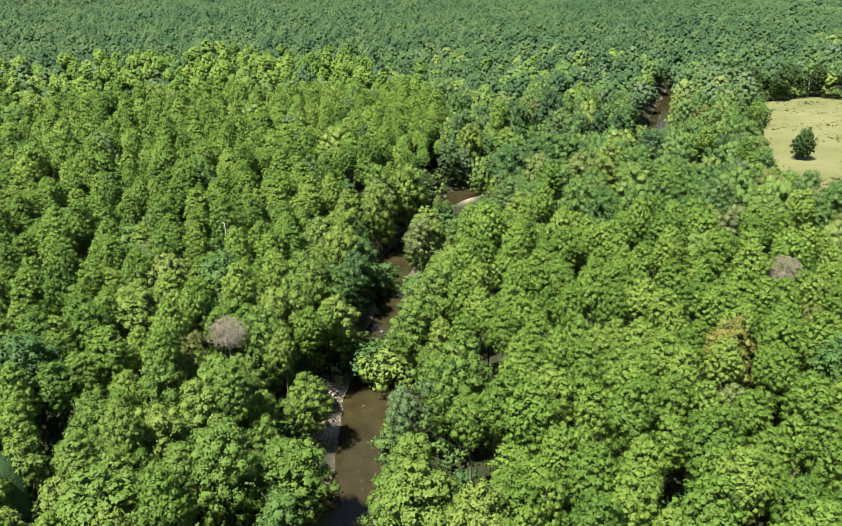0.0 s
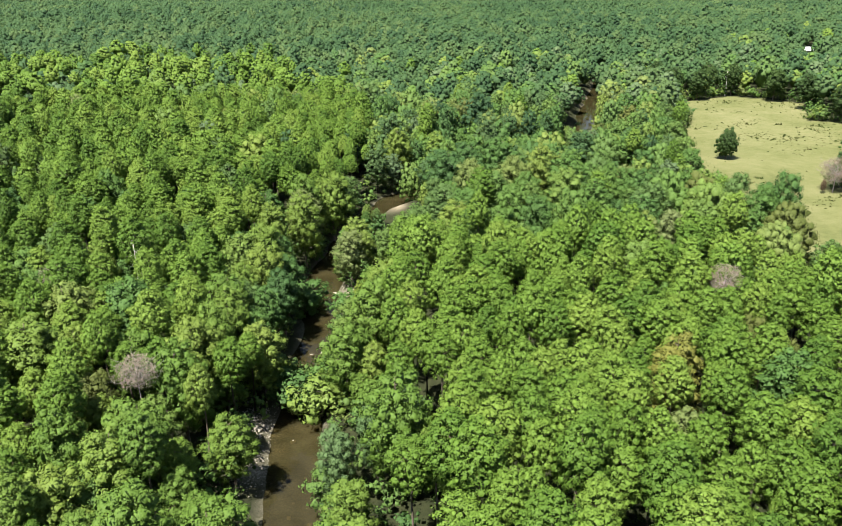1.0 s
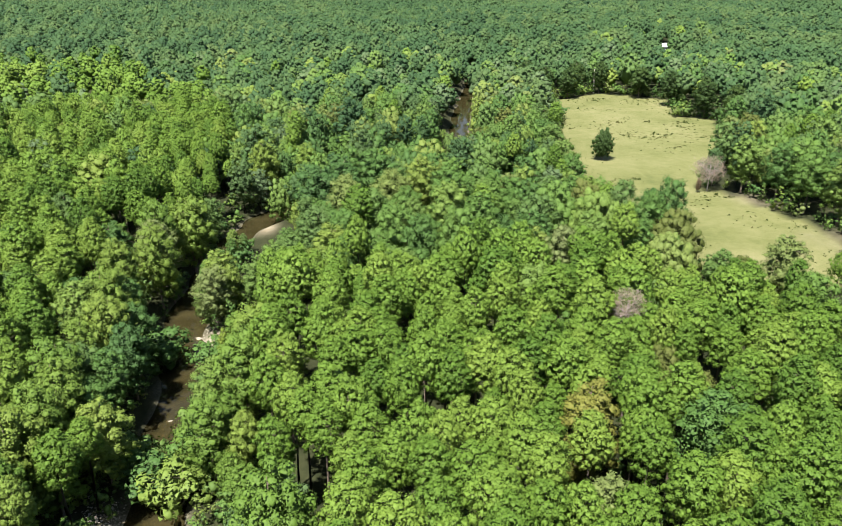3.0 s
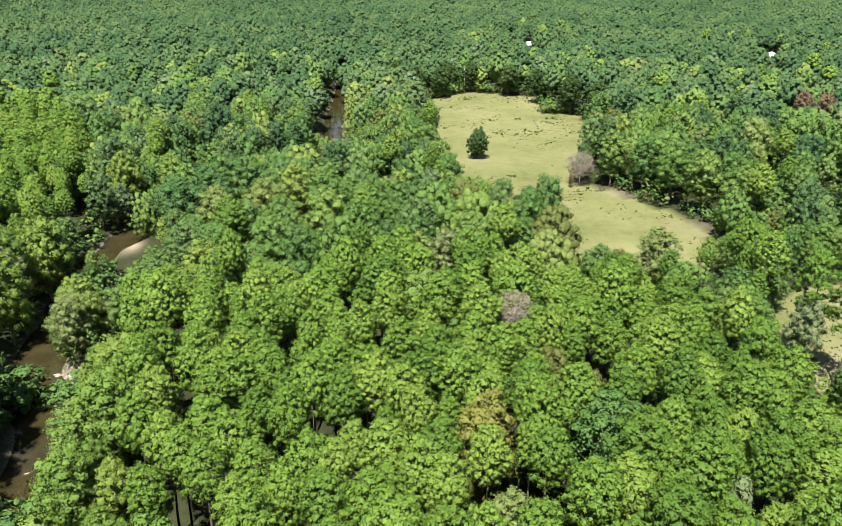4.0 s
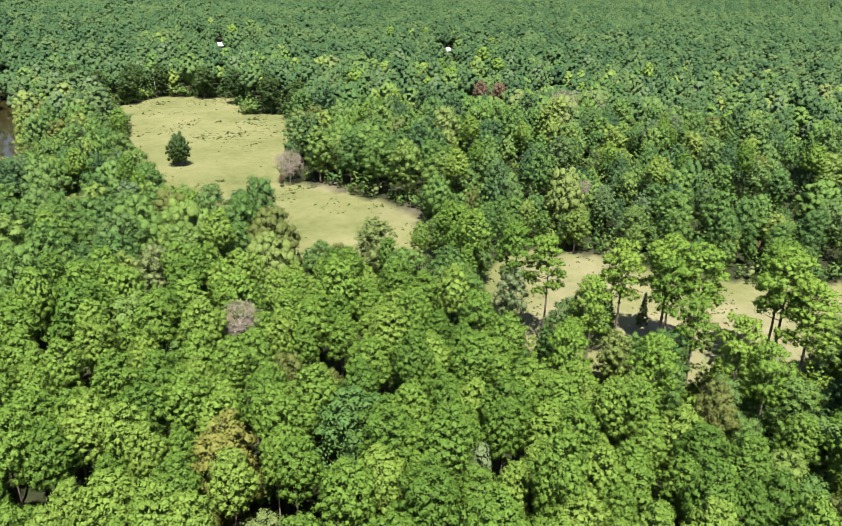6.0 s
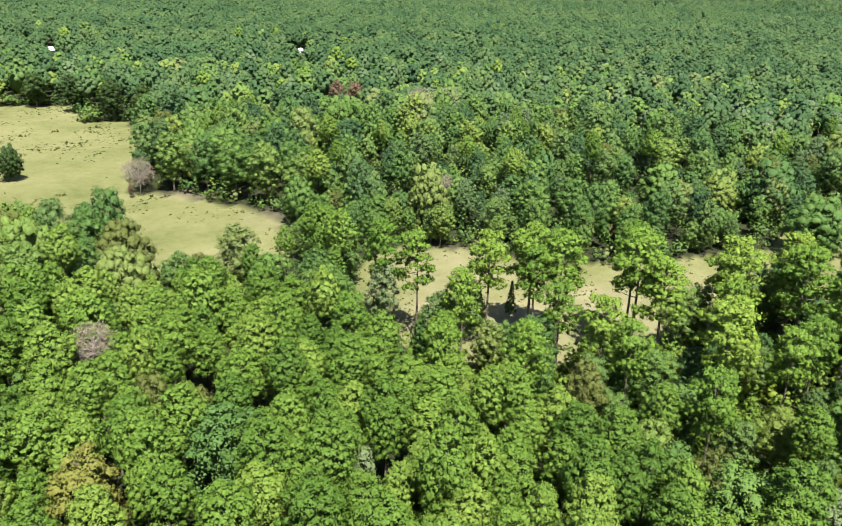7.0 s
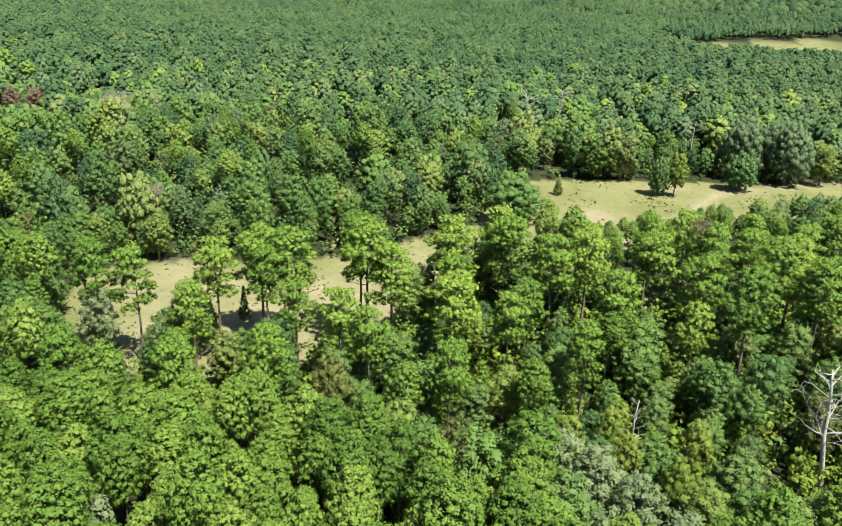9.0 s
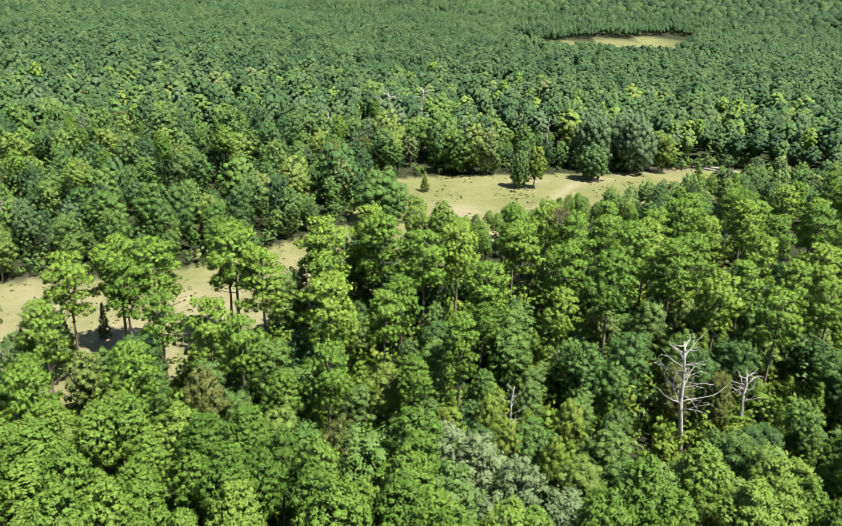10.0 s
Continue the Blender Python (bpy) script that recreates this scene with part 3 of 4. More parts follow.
def build_ground():
    xs = axis((-4600, -1200, 200), (-1200, -300, 60), (-300, -64, 10), (-64, 44, 1.25), (44, 330, 3.5), (330, 700, 30), (700, 1500, 80), (1500, 4600, 200))
    ys = axis((-4600, -1200, 200), (-1200, -100, 60), (-100, 20, 8), (20, 230, 1.6), (230, 440, 3.5), (440, 700, 20), (700, 1500, 80), (1500, 4600, 200))
    gx, gy = np.meshgrid(xs, ys)
    x, y = gx.ravel(), gy.ravel()
    z = ground_z(x, y)
    v = np.column_stack([x, y, z])
    nx = len(xs)
    i = (np.arange(len(ys) - 1)[:, None] * nx + np.arange(nx - 1)).ravel()
    f = np.concatenate([np.column_stack([i, i + 1, i + 1 + nx]), np.column_stack([i, i + 1 + nx, i + nx])])
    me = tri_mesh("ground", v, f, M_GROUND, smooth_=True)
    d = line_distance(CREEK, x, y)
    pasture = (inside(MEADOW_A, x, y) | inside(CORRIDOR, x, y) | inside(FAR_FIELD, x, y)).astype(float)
    gravel = 0.45 * (1 - smooth(3.0, 5.0, d + 1.2 * wave(x, y, 9, 6.0)))
    for px, py, s in ((-35, 96, 3.0), (-34, 109, 2.8), (-39, 156, 4), (-35, 157, 3.5), (-20.5, 78, 2.5), (-30, 125, 2.5), (-33, 103, 2.0)):
        gravel = np.maximum(gravel, 1.3 * np.exp(-((x - px) ** 2 + (y - py) ** 2) / s**2) * (0.8 + 0.5 * wave(x, y, 3, 2.0)))
    gravel = np.clip(gravel, 0, 1)
    bare = np.exp(-((x + 33) ** 2 / 5 + (y - 217) ** 2 / 22))
    for px, py, s in ((112, 112, 16), (100, 126, 14), (120, 140, 12), (132, 104, 12), (112, 198, 7), (262, 46, 6), (215, 66, 7), (150, 88, 10), (108, 232, 6), (72, 412, 5)):
        bare = np.maximum(bare, 0.6 * np.exp(-((x - px) ** 2 + (y - py) ** 2) / s**2) * (0.7 + 0.5 * wave(x, y, 6, 9.0)))
    track = np.exp(-(line_distance([(190, 58), (230, 40), (262, 30), (290, 5), (312, -25), (300, -40)], x, y) / 1.9) ** 2)
    bare = np.clip(np.maximum(bare, 0.6 * track), 0, 1)
    col = me.attributes.new("zone", "FLOAT_COLOR", "POINT")
    col.data.foreach_set("color", np.column_stack([pasture, gravel, bare, np.ones(len(x))]).astype(np.float32).ravel())
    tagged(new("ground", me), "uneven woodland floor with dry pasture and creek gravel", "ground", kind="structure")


build_ground()


def build_water():
    line = np.array(CREEK, float)
    dense = np.column_stack([np.interp(np.linspace(0, len(line) - 1, 200), np.arange(len(line)), line[:, k]) for k in (0, 1)])
    way = unit(np.gradient(dense, axis=0))
    side = np.column_stack([way[:, 1], -way[:, 0]])
    v = np.concatenate([np.column_stack([dense + side * o, np.zeros(200)]) for o in (-12.5, 12.5)])
    i = np.arange(199)
    f = np.concatenate([np.column_stack([i, i + 200, i + 201]), np.column_stack([i, i + 201, i + 1])])
    tagged(new("water", tri_mesh("water", v, f, M_WATER, smooth_=True)), "shallow brown creek water over gravel", "creek", kind="structure")


build_water()
PLACED = []          # x, y, clear radius of the trees that are set one by one

# ---- trees that stand out, one by one ----
def stand(kind, places, top, wide=1.0, clear=3.6, **more):
    for x, y in places:
        plant(kind, x, y, top + random.uniform(-0.6, 0.6), wide * random.uniform(0.92, 1.08), **more)
        PLACED.append((x, y, clear * wide))


# Tall pines beside the clearing and along the near side of the lower pasture: x, y, height of the tip, width.
TALL = [(98.6, 113.7, 23.4, 0.90), (89, 130.3, 22.8, 0.90), (91, 124, 23.2, 0.85), (97.2, 97.6, 21.0, 0.90), (113, 92, 26.0, 1.05), (128, 70, 25.4, 1.10), (102.5, 72.5, 24.6, 1.08),
        (108, 111, 24.0, 1.10), (110, 105.5, 24.0, 1.10), (105, 108, 22.0, 0.95), (118, 96, 24.5, 1.00), (110, 86.5, 24.2, 1.05), (124, 80, 24.8, 1.05), (133, 73, 25.0, 1.00),
        (126, 62, 24.6, 1.05), (131, 56.5, 24.8, 1.00), (118.7, 49.5, 22.8, 1.15), (137, 57, 24.2, 0.95), (145, 46.5, 24.6, 1.00), (139, 45, 23.6, 1.00), (147, 35, 24.2, 0.95), (153, 40, 24.4, 0.95),
        (140, 24, 25.2, 0.95), (130, 36.5, 23.6, 1.05), (124, 29, 23.4, 1.05), (134, 17.5, 23.6, 1.05), (150, 20, 24.0, 1.05), (125, 11, 22.6, 1.10), (134, 5, 22.4, 1.10), (145, 12, 23.0, 1.05)]
TALL_MORE = [(157, 7, 23.6), (168, -3, 23.8), (162, -8, 23.8), (135, -4, 23.0), (172, 10, 23.6), (164, 27, 23.0), (161, 17, 23.4), (150, -2, 23.4), (176, -21, 23.6), (187, -8, 22.4), (191, 3, 20.5), (182, 6, 21.5),
             (146, -12, 23.0), (158, -20, 23.0), (170, -32, 23.4), (186, -24, 22.8), (198, -20, 21.5), (208, -26, 20.5), (196, -36, 22.0), (182, -40, 22.6), (140, -20, 22.6), (152, -32, 22.6), (166, -46, 22.8),
             (212, -40, 21.0), (228, -42, 21.0), (128, -8, 22.0), (122, 2, 21.5), (214, -12, 18.5), (203, -8, 19.5), (176, -8, 22.6), (154, 28, 21.5), (119, 78, 20.5), (116, 64, 20.0), (118, 37, 19.5)]
for x, y, top, wide in TALL:
    stand("tall", [(x, y)], top, wide, 3.6, tilt=-2.0)
for x, y, top in TALL_MORE:
    stand("tall", [(x, y)], top, 0.98, 3.6, tilt=-2.0)
stand("tall", [(70, 118), (87, 110), (72, 101), (96, 89), (107, 65), (101, 52), (87, 68), (93, 83), (80, 92)], 20.5, 0.95, 3.6, tilt=-2.0)
stand("leaf", [(73, 144), (82, 142), (79, 135)], 17.5, 1.1, 4.0)
stand("pine", [(57, 131), (63, 147), (67, 129), (62, 106), (63, 99), (61, 111), (70, 81), (48, 115), (67, 137), (55, 122)], 19.6, 1.15, 3.2)
stand("pine", [(85, 74), (85, 96), (80, 108), (72, 99), (74, 91), (93, 58), (112, 50), (62, 82), (66, 112), (64, 121), (57, 130)], 17.2, 1.15, 3.0)

stand("leaf", [(76, 129), (79, 139), (88, 116), (97, 117), (70, 126)], 15.0, 0.95, 3.0, group="trees at the clearing's edge", label="dark green broadleaf tree at the clearing's edge")
stand("leaf", [(118, 164), (106, 160), (130, 156), (137, 141), (143, 128), (156, 117), (172, 108), (160, 112), (128, 162), (148, 124), (182, 102)], 11.5, 1.0, 3.0, group="trees at the clearing's edge", label="leafy green tree on the clearing's far edge")
stand("sapling", [(82, 128), (89, 121), (103, 119), (81, 121)], 9.0, 1.1, 2.0, group="saplings at the clearing's edge", label="bright green sapling at the clearing's edge")

# Round pines of the plantation, where their crowns can be told apart.
ROUND = [(-19, 155), (-10, 142), (-5, 131), (-1, 125), (5, 130), (9, 142), (13, 135), (18, 128), (12, 123), (29, 129), (35, 125), (34, 117), (28, 118),
         (37, 111), (44, 111), (46, 103), (52, 105), (16, 117), (8, 117), (2, 121), (-8, 121), (-15, 123), (12, 106), (18, 105), (23, 102), (30, 101),
         (17, 98), (3, 106), (-3, 106), (36, 94), (51, 85), (53, 99), (-9, 81), (-3, 74), (-17, 119), (-5, 92), (4, 79), (11, 77), (14, 84), (-16, 135), (-4, 136)]
stand("pine", ROUND, 19.8, 1.05, 3.0)
stand("leaf", [(-52, 82), (-44, 79), (-45, 87), (-37, 70), (-48, 73), (-48, 125), (-45, 118), (-46, 106), (-54, 104), (-63, 103), (-77, 133), (-71, 140),
               (-51, 184), (-46, 192), (-37, 243), (-23, 236), (-45, 99), (-45, 112), (-50, 150), (-52, 163), (-48, 172), (-46, 140)], 20.0, 0.95, 3.6, mat=M_BANK,
      group="broadleaf trees on the creek bank")

# Broadleaf trees round the upper pasture.
OAKS = [(51, 208), (78, 161), (54, 283), (54, 252), (52, 230), (38, 228), (57, 305), (54, 268)]
OAK = dict(label="dark green broadleaf tree beside the upper pasture", group="broadleaf trees round the upper pasture")
stand("leaf", OAKS, 18.0, 1.2, 4.2, **OAK)
stand("oak", [(47, 186), (38, 192)], 19.0, 0.85, 7.0, **OAK)
stand("oak", [(55, 164)], 17.0, 0.9, 7.0, label="broad rounded oak with a bright green crown", group="broadleaf trees round the upper pasture")
stand("oak", [(63, 180), (49, 203)], 15.5, 0.9, 6.0, mat=M_OLIVE, name="olive_tree", label="broad olive-green tree beside the upper pasture", group="olive-brown trees")
stand("leaf", [(68, 160)], 14.5, 0.9, 3.6, mat=M_OLIVE, name="olive_tree", label="small round olive-green tree beside the upper pasture", group="olive-brown trees")
stand("leaf", [(107, 240), (113, 231), (115, 219), (118, 208), (122, 238), (126, 225), (121, 195), (131, 212)], 20.0, 1.18, 5.0,
      label="tall green broadleaf tree on the pasture's edge", group="broadleaf trees round the upper pasture")
# Cloud shade over these far-end trees is put into their leaf colour.
stand("leaf", [(74, 424), (79, 402), (92, 404), (113, 421), (128, 401), (136, 380), (147, 365), (149, 338), (146, 310), (100, 421), (141, 350)], 18.5, 1.3, 5.0, mat=M_DARK_SHADED, name="dark_tree",
      label="broadleaf tree at the pasture's far end, cloud shade in its leaf colour", group="broadleaf trees round the upper pasture")
stand("oak", [(75.6, 280.5)], 12.0, 0.78, 15.0, mat=M_DARK_SHADED, name="lone_tree", label="small dark tree alone in the dry pasture", group="lone pasture trees")
stand("oak", [(194.5, 85.5)], 15.4, 1.20, 8.5, label="broad round dark oak beside the lower pasture", group="lone pasture trees")
stand("oak", [(249, 49.6)], 14.6, 0.62, 4.0, label="dark cedar-like tree on the lower pasture", group="lone pasture trees")
stand("leaf", [(250.8, 44.4)], 17.2, 0.9, 4.0, mat=M_YELLOW, label="slim yellow-green tree on the lower pasture", group="lone pasture trees")
stand("oak", [(269.5, 24.2)], 14.0, 0.98, 4.5, label="round green tree at the lower pasture's edge", group="lone pasture trees")
stand("oak", [(286, 8), (293, 13), (287, 24)], 22.5, 0.80, 5.0, mat=M_GREY, name="grey_green_tree", label="tall grey-green tree behind the lower pasture", group="broadleaf trees behind the lower pasture")
stand("leaf", [(296, 30), (292, -4), (290, 50), (295, 76), (284, 84), (272, 92)], 17.0, 1.15, 5.0, label="leafy tree behind the lower pasture", group="broadleaf trees behind the lower pasture")
stand("spire", [(232, 79.5)], 9.4, 0.95, 3.0, mat=M_YELLOW, label="thin yellow-green young tree on the pasture", group="lone pasture trees")
stand("spire", [(276, -14)], 11.6, 1.1, 3.0, label="young green tree beside the pasture track", group="lone pasture trees")
stand("spire", [(103, 119), (104, 103), (112, 118)], 10.5, 0.7, 3.0, label="young dark conifer on the bare clearing", group="young conifers of the clearing")

# Trees of an unusual colour.
stand("leaf", [(24.4, 108)], 20.8, 0.95, 3.5, mat=M_ORANGE, name="turning_tree", label="tree with orange-yellow turning leaves among pines")
stand("leaf", [(-16, 95), (-20, 90), (-12, 99)], 15.0, 0.85, 3.6, mat=M_BLUE, name="bluish_tree", label="bluish-green bushy tree over the creek bank", group="bluish trees on the bank")
stand("leaf", [(78, 47), (72, 50), (75, 42), (70, 37), (80, 52), (67, 45)], 16.0, 1.05, 3.8, mat=M_PALE, name="silvery_tree", label="silvery pale green broadleaf tree", group="silvery trees")
stand("leaf", [(47, 92), (88, 130)], 17.0, 0.8, 3.5, mat=M_PALE, name="silvery_tree", label="silvery pale green broadleaf tree", group="silvery trees")
stand("leaf", [(88, 52), (87, 44), (84, 38), (92, 47), (93, 36)], 13.0, 0.8, 3.0, mat=M_YELLOW, name="yellow_green_tree", label="yellow-green young poplar-like tree", group="yellow-green young trees")
stand("leaf", [(105, 14), (106, 20)], 14.0, 0.8, 3.5, mat=M_OLIVE, name="olive_tree", label="olive-brown leafy tree beside a dead snag", group="olive-brown trees")
stand("leaf", [(84, 85), (77, 64), (39, 122), (-56, 96), (-70, 118), (42, 117)], 17.0, 0.8, 3.5, mat=M_OLIVE, name="olive_tree", label="olive-brown leafy tree among the pines", group="olive-brown trees")
stand("leaf", [(-27, 148), (-28, 142)], 11.0, 0.75, 3.2, mat=M_YELLOW, name="willow", label="yellow-green willow leaning over the creek bend", group="willows on the creek")
stand("leaf", [(163.8, 125)], 8.0, 0.75, 5.0, mat=M_RED, name="rust_tree", label="small rust-red tree in the scrub", group="rust-red trees")
stand("leaf", [(220, 297), (226, 291)], 19.0, 1.0, 5.5, mat=M_RED, name="rust_tree", label="rust-red dying tree in the woodland", group="rust-red trees")
stand("leaf", [(566, 477), (574, 470), (560, 484)], 21.0, 1.3, 6.0, mat=M_YELLOW, name="yellow_tree", label="pale yellow distant tree above the woods", group="distant yellow trees")

# ---- dead and bare trees ----
def branches(rng, out, start, way, length, radius, depth, droop=0.0):
    """A limb that bends a little and forks."""
    n = 4
    pts = [np.array(start, float)]
    for i in range(n):
        way = unit(way + rng.normal(0, 0.17, 3) + (0, 0, -droop))
        pts.append(pts[-1] + way * length / n)
    out.append(tube(pts, np.linspace(radius, radius * 0.35, n + 1), 5 if radius > 0.06 else 3))
    if depth > 0:
        for k in range(3):
            at = pts[1 + k] if k < 2 else pts[-1]
            side = unit(way + rng.normal(0, 0.75, 3))
            branches(rng, out, at, side, length * rng.uniform(0.4, 0.62), radius * 0.5, depth - 1, droop)


def dead_tree(x, y, height, radius, limbs, limb_len, seed, low=0.45, name="dead_tree", label="bare grey dead tree with broken limbs", depth=1, tilt=0.0):
    """A leafless snag: a tapered trunk and its limbs, each limb a part."""
    rng = np.random.default_rng(seed)
    root = tagged(new(name), label, "dead tree", "dead trees")
    z = np.linspace(-0.5, height, 7)
    bend = np.cumsum(rng.normal(0, 0.12, (7, 2)), axis=0)
    bend[0] = bend[1] = 0
    pts = np.column_stack([bend, z])
    v, f = tube(pts, radius * np.array([1.3, 1.0, 0.9, 0.8, 0.65, 0.5, 0.28]), 8)
    part("trunk", tri_mesh("trunk", v, f, M_DEAD, smooth_=True), root)
    for i in range(limbs):
        h = low + (0.98 - low) * (i + 0.5) / limbs
        k = h * height
        start = (np.interp(k, z, bend[:, 0]), np.interp(k, z, bend[:, 1]), k)
        ang = i * 2.4 + rng.uniform(-0.4, 0.4)
        out = []
        branches(rng, out, start, (math.cos(ang), math.sin(ang), 0.15 + 0.5 * h), limb_len * rng.uniform(0.6, 1.1) * (1.15 - 0.5 * h), radius * 0.26, depth)
        v, f = joined(out)
        part("limb", tri_mesh("limb", v, f, M_DEAD, smooth_=True), root)
    root.matrix_basis = pose(x, y, gz(x, y), tilt, 0, 0) @ pose(0, 0, 0, 0, 0, rng.uniform(0, 360))
    PLACED.append((x, y, 2.6))
    return root


def twig_tree(x, y, height, wide, seed, name, label, mat):
    """A tree gone bare: short trunk, forking limbs and a haze of dry twigs."""
    rng = np.random.default_rng(seed)
    root = tagged(new(name), label, "bare tree", "bare trees")
    v, f = tube([(0, 0, -0.4), (0.1, 0, height * 0.4), (0, 0.1, height * 0.85)], [wide * 0.035, wide * 0.03, wide * 0.012], 7)
    part("trunk", tri_mesh("trunk", v, f, M_TWIG, smooth_=True), root)
    out, deep = [], min(height * 0.50, wide * 0.85)
    mid = height - deep
    for i in range(15):
        ang = i * 2.4
        branches(rng, out, (0, 0, mid - deep * rng.uniform(0.2, 0.9)), (math.cos(ang), math.sin(ang), rng.uniform(0.3, 1.5)), wide * rng.uniform(0.75, 1.1), wide * 0.02, 2)
    v, f = joined(out)
    part("branching", tri_mesh("branching", v, f, M_TWIG, smooth_=True), root)
    c = dome(rng, (0, 0, mid), wide * 0.72, deep * 0.8, 30, -0.95)
    v, f, _ = tufts(rng, c, np.full(30, wide * 0.26), int(1100 * wide), 0.15 * math.sqrt(wide / 3), 0.95)
    part("twig_cover", tri_mesh("twig_cover", v, f, mat), root)["kind"] = "stuff"
    root.matrix_basis = pose(x, y, gz(x, y))
    PLACED.append((x, y, wide * 0.9))
    return root


dead_tree(100.4, 18.9, 18.6, 0.36, 24, 5.4, 3, 0.42, label="tall grey dead pine with bare crooked limbs", tilt=-7.0)
dead_tree(108.9, 8.7, 10.4, 0.34, 12, 3.6, 4, 0.55, label="broken grey dead pine with short limbs", tilt=-5.0)
dead_tree(89, 44, 14.5, 0.16, 8, 3.0, 5, 0.5, label="small white dead tree among silvery leaves")
dead_tree(285, 41, 19.0, 0.22, 10, 5.0, 6, 0.45, label="tall white dead tree behind the lower pasture")
dead_tree(288, 66, 13.5, 0.35, 7, 4.0, 7, 0.5, label="white dead tree with a crooked trunk")
dead_tree(300, 106, 21.0, 0.5, 15, 8.0, 8, 0.4, label="large spreading white dead tree in the woods", depth=2)
dead_tree(318, 96, 22.0, 0.4, 12, 6.0, 9, 0.45, label="tall bare dead tree in the woods", depth=2)
dead_tree(284, 128, 14.0, 0.45, 12, 7.0, 10, 0.35, label="grey dead tree above the scrub", depth=2)
dead_tree(-66, 128, 20.0, 0.16, 7, 2.4, 11, 0.7, label="thin white dead treetop among pines")
twig_tree(36.6, 132.6, 19.0, 3.2, 21, "bare_tree", "bare mauve-grey tree top among green pines", M_DRY)
twig_tree(-48.6, 94.6, 18.0, 3.0, 22, "bare_tree", "bare grey-brown tree above the creek bank", M_DRY)
twig_tree(-78, 122, 16.5, 3.2, 26, "bare_tree", "bare grey-brown tree above the creek bank", M_DRY)
twig_tree(97.6, 242.5, 10.8, 4.8, 23, "bare_tree", "bare grey and rust tree at the pasture's edge", M_DRY)
twig_tree(153, 172, 10.5, 3.0, 24, "bare_tree", "bare mauve-grey bush in the scrub", M_DRY)
twig_tree(231, 241, 19.0, 7.0, 25, "bare_tree", "broad bare grey-brown tree in the woods", M_DRY)
twig_tree(224, 249, 18.5, 6.0, 27, "bare_tree", "broad bare grey-brown tree in the woods", M_DRY)
twig_tree(147, 38, 23.0, 2.4, 28, "bare_tree", "bare rust-brown dead pine among green pines", M_RED)


def fallen_trunk(x0, y0, x1, y1, radius, seed):
    """A fallen bleached trunk with the stubs of its limbs, lying on the ground."""
    rng = np.random.default_rng(seed)
    root = tagged(new("fallen_trunk"), "bleached fallen trunk lying at the pasture's end", "fallen trunk", "fallen trunks")
    way = np.array([x1 - x0, y1 - y0, 0.0])
    line = [way * u + (0, 0, gz(x0 + way[0] * u, y0 + way[1] * u) - gz(x0, y0) + radius * 0.8) for u in np.linspace(0, 1, 7)]
    v, f = tube(line, radius * np.array([1.25, 1.0, 0.95, 0.85, 0.75, 0.6, 0.3]), 8)
    part("trunk", tri_mesh("trunk", v, f, M_DEAD, smooth_=True), root)
    for k in range(6):
        out = []
        branches(rng, out, line[1 + k % 5], (rng.normal(0, 0.6), rng.normal(0, 0.6), 0.7), rng.uniform(1.2, 2.6), radius * 0.3, 1)
        part("limb", tri_mesh("limb", *joined(out), M_DEAD, smooth_=True), root)
    root.matrix_basis = pose(x0, y0, gz(x0, y0))


fallen_trunk(311, -22, 303, -35, 0.5, 51)
fallen_trunk(308, -20, 300, -31, 0.35, 52)
stand("leaf", [(94.2, 241.2)], 6.0, 0.8, 2.5, mat=M_RED, name="rust_bush", label="rust-brown bush below a bare tree", group="rust-red trees")
dead_tree(110, 420, 13.0, 0.35, 4, 2.0, 31, 0.7, label="pale bare trunk at the pasture's far end")
dead_tree(-37.5, 99, 5.0, 0.10, 6, 2.2, 32, 0.3, label="bare white branches on the creek bank")
# Gaps in the canopy over the creek, its bare bank and the houses.
PLACED += [(-37, 151, 6), (-35, 131, 4.6), (-30.5, 103, 5.6), (-26, 84, 6.2), (-32, 214, 8), (-30, 204, 6), (-29, 195, 5)]
BANK = dict(group="broadleaf trees on the creek bank", label="leafy tree leaning over the shaded creek bank")
stand("leaf", [(-41.5, 120), (-42.5, 128), (-42, 136), (-43.5, 143), (-38.5, 114.5), (-46, 86), (-46, 93)], 15.5, 1.05, 3.6, **BANK)
stand("bush", [(-29, 112), (-28.5, 118), (-29.5, 126), (-30.5, 136), (-33, 114.5), (-31, 145), (-38.5, 101), (-36.5, 117.5), (-22, 92), (-19, 85), (-41, 150)], 6.5, 1.25, 2.0,
      group="bushes on the creek bank", label="leafy green bush at the water's edge")
stand("leaf", [(-38.5, 186), (-37.5, 193), (-38.5, 199), (-47, 205), (-48, 214), (-39.5, 178)], 8.5, 0.9, 2.0, group="broadleaf trees on the creek bank", label="low leafy tree hanging over the narrow creek")
stand("bush", [(-37.5, 96), (-38, 119), (-30.5, 152), (-38, 170)], 4.2, 1.1, 1.5, mat=M_YELLOW, name="yellow_bush", group="bushes on the creek bank", label="yellow-green bush on the creek gravel")
SIGHT = [p for k in range(13) for p in ((364 - 7.5 * k, 512 - 10.2 * k, max(13 - k, 5)), (215 - 3.6 * k, 612 - 10.0 * k, max(12 - k, 5)))]
PLACED += SIGHT + [(24, 103.5, 3.6), (24.4, 108, 5), (105.5, 11, 5), (95.5, 21, 4), (36, 128.5, 3.4)]


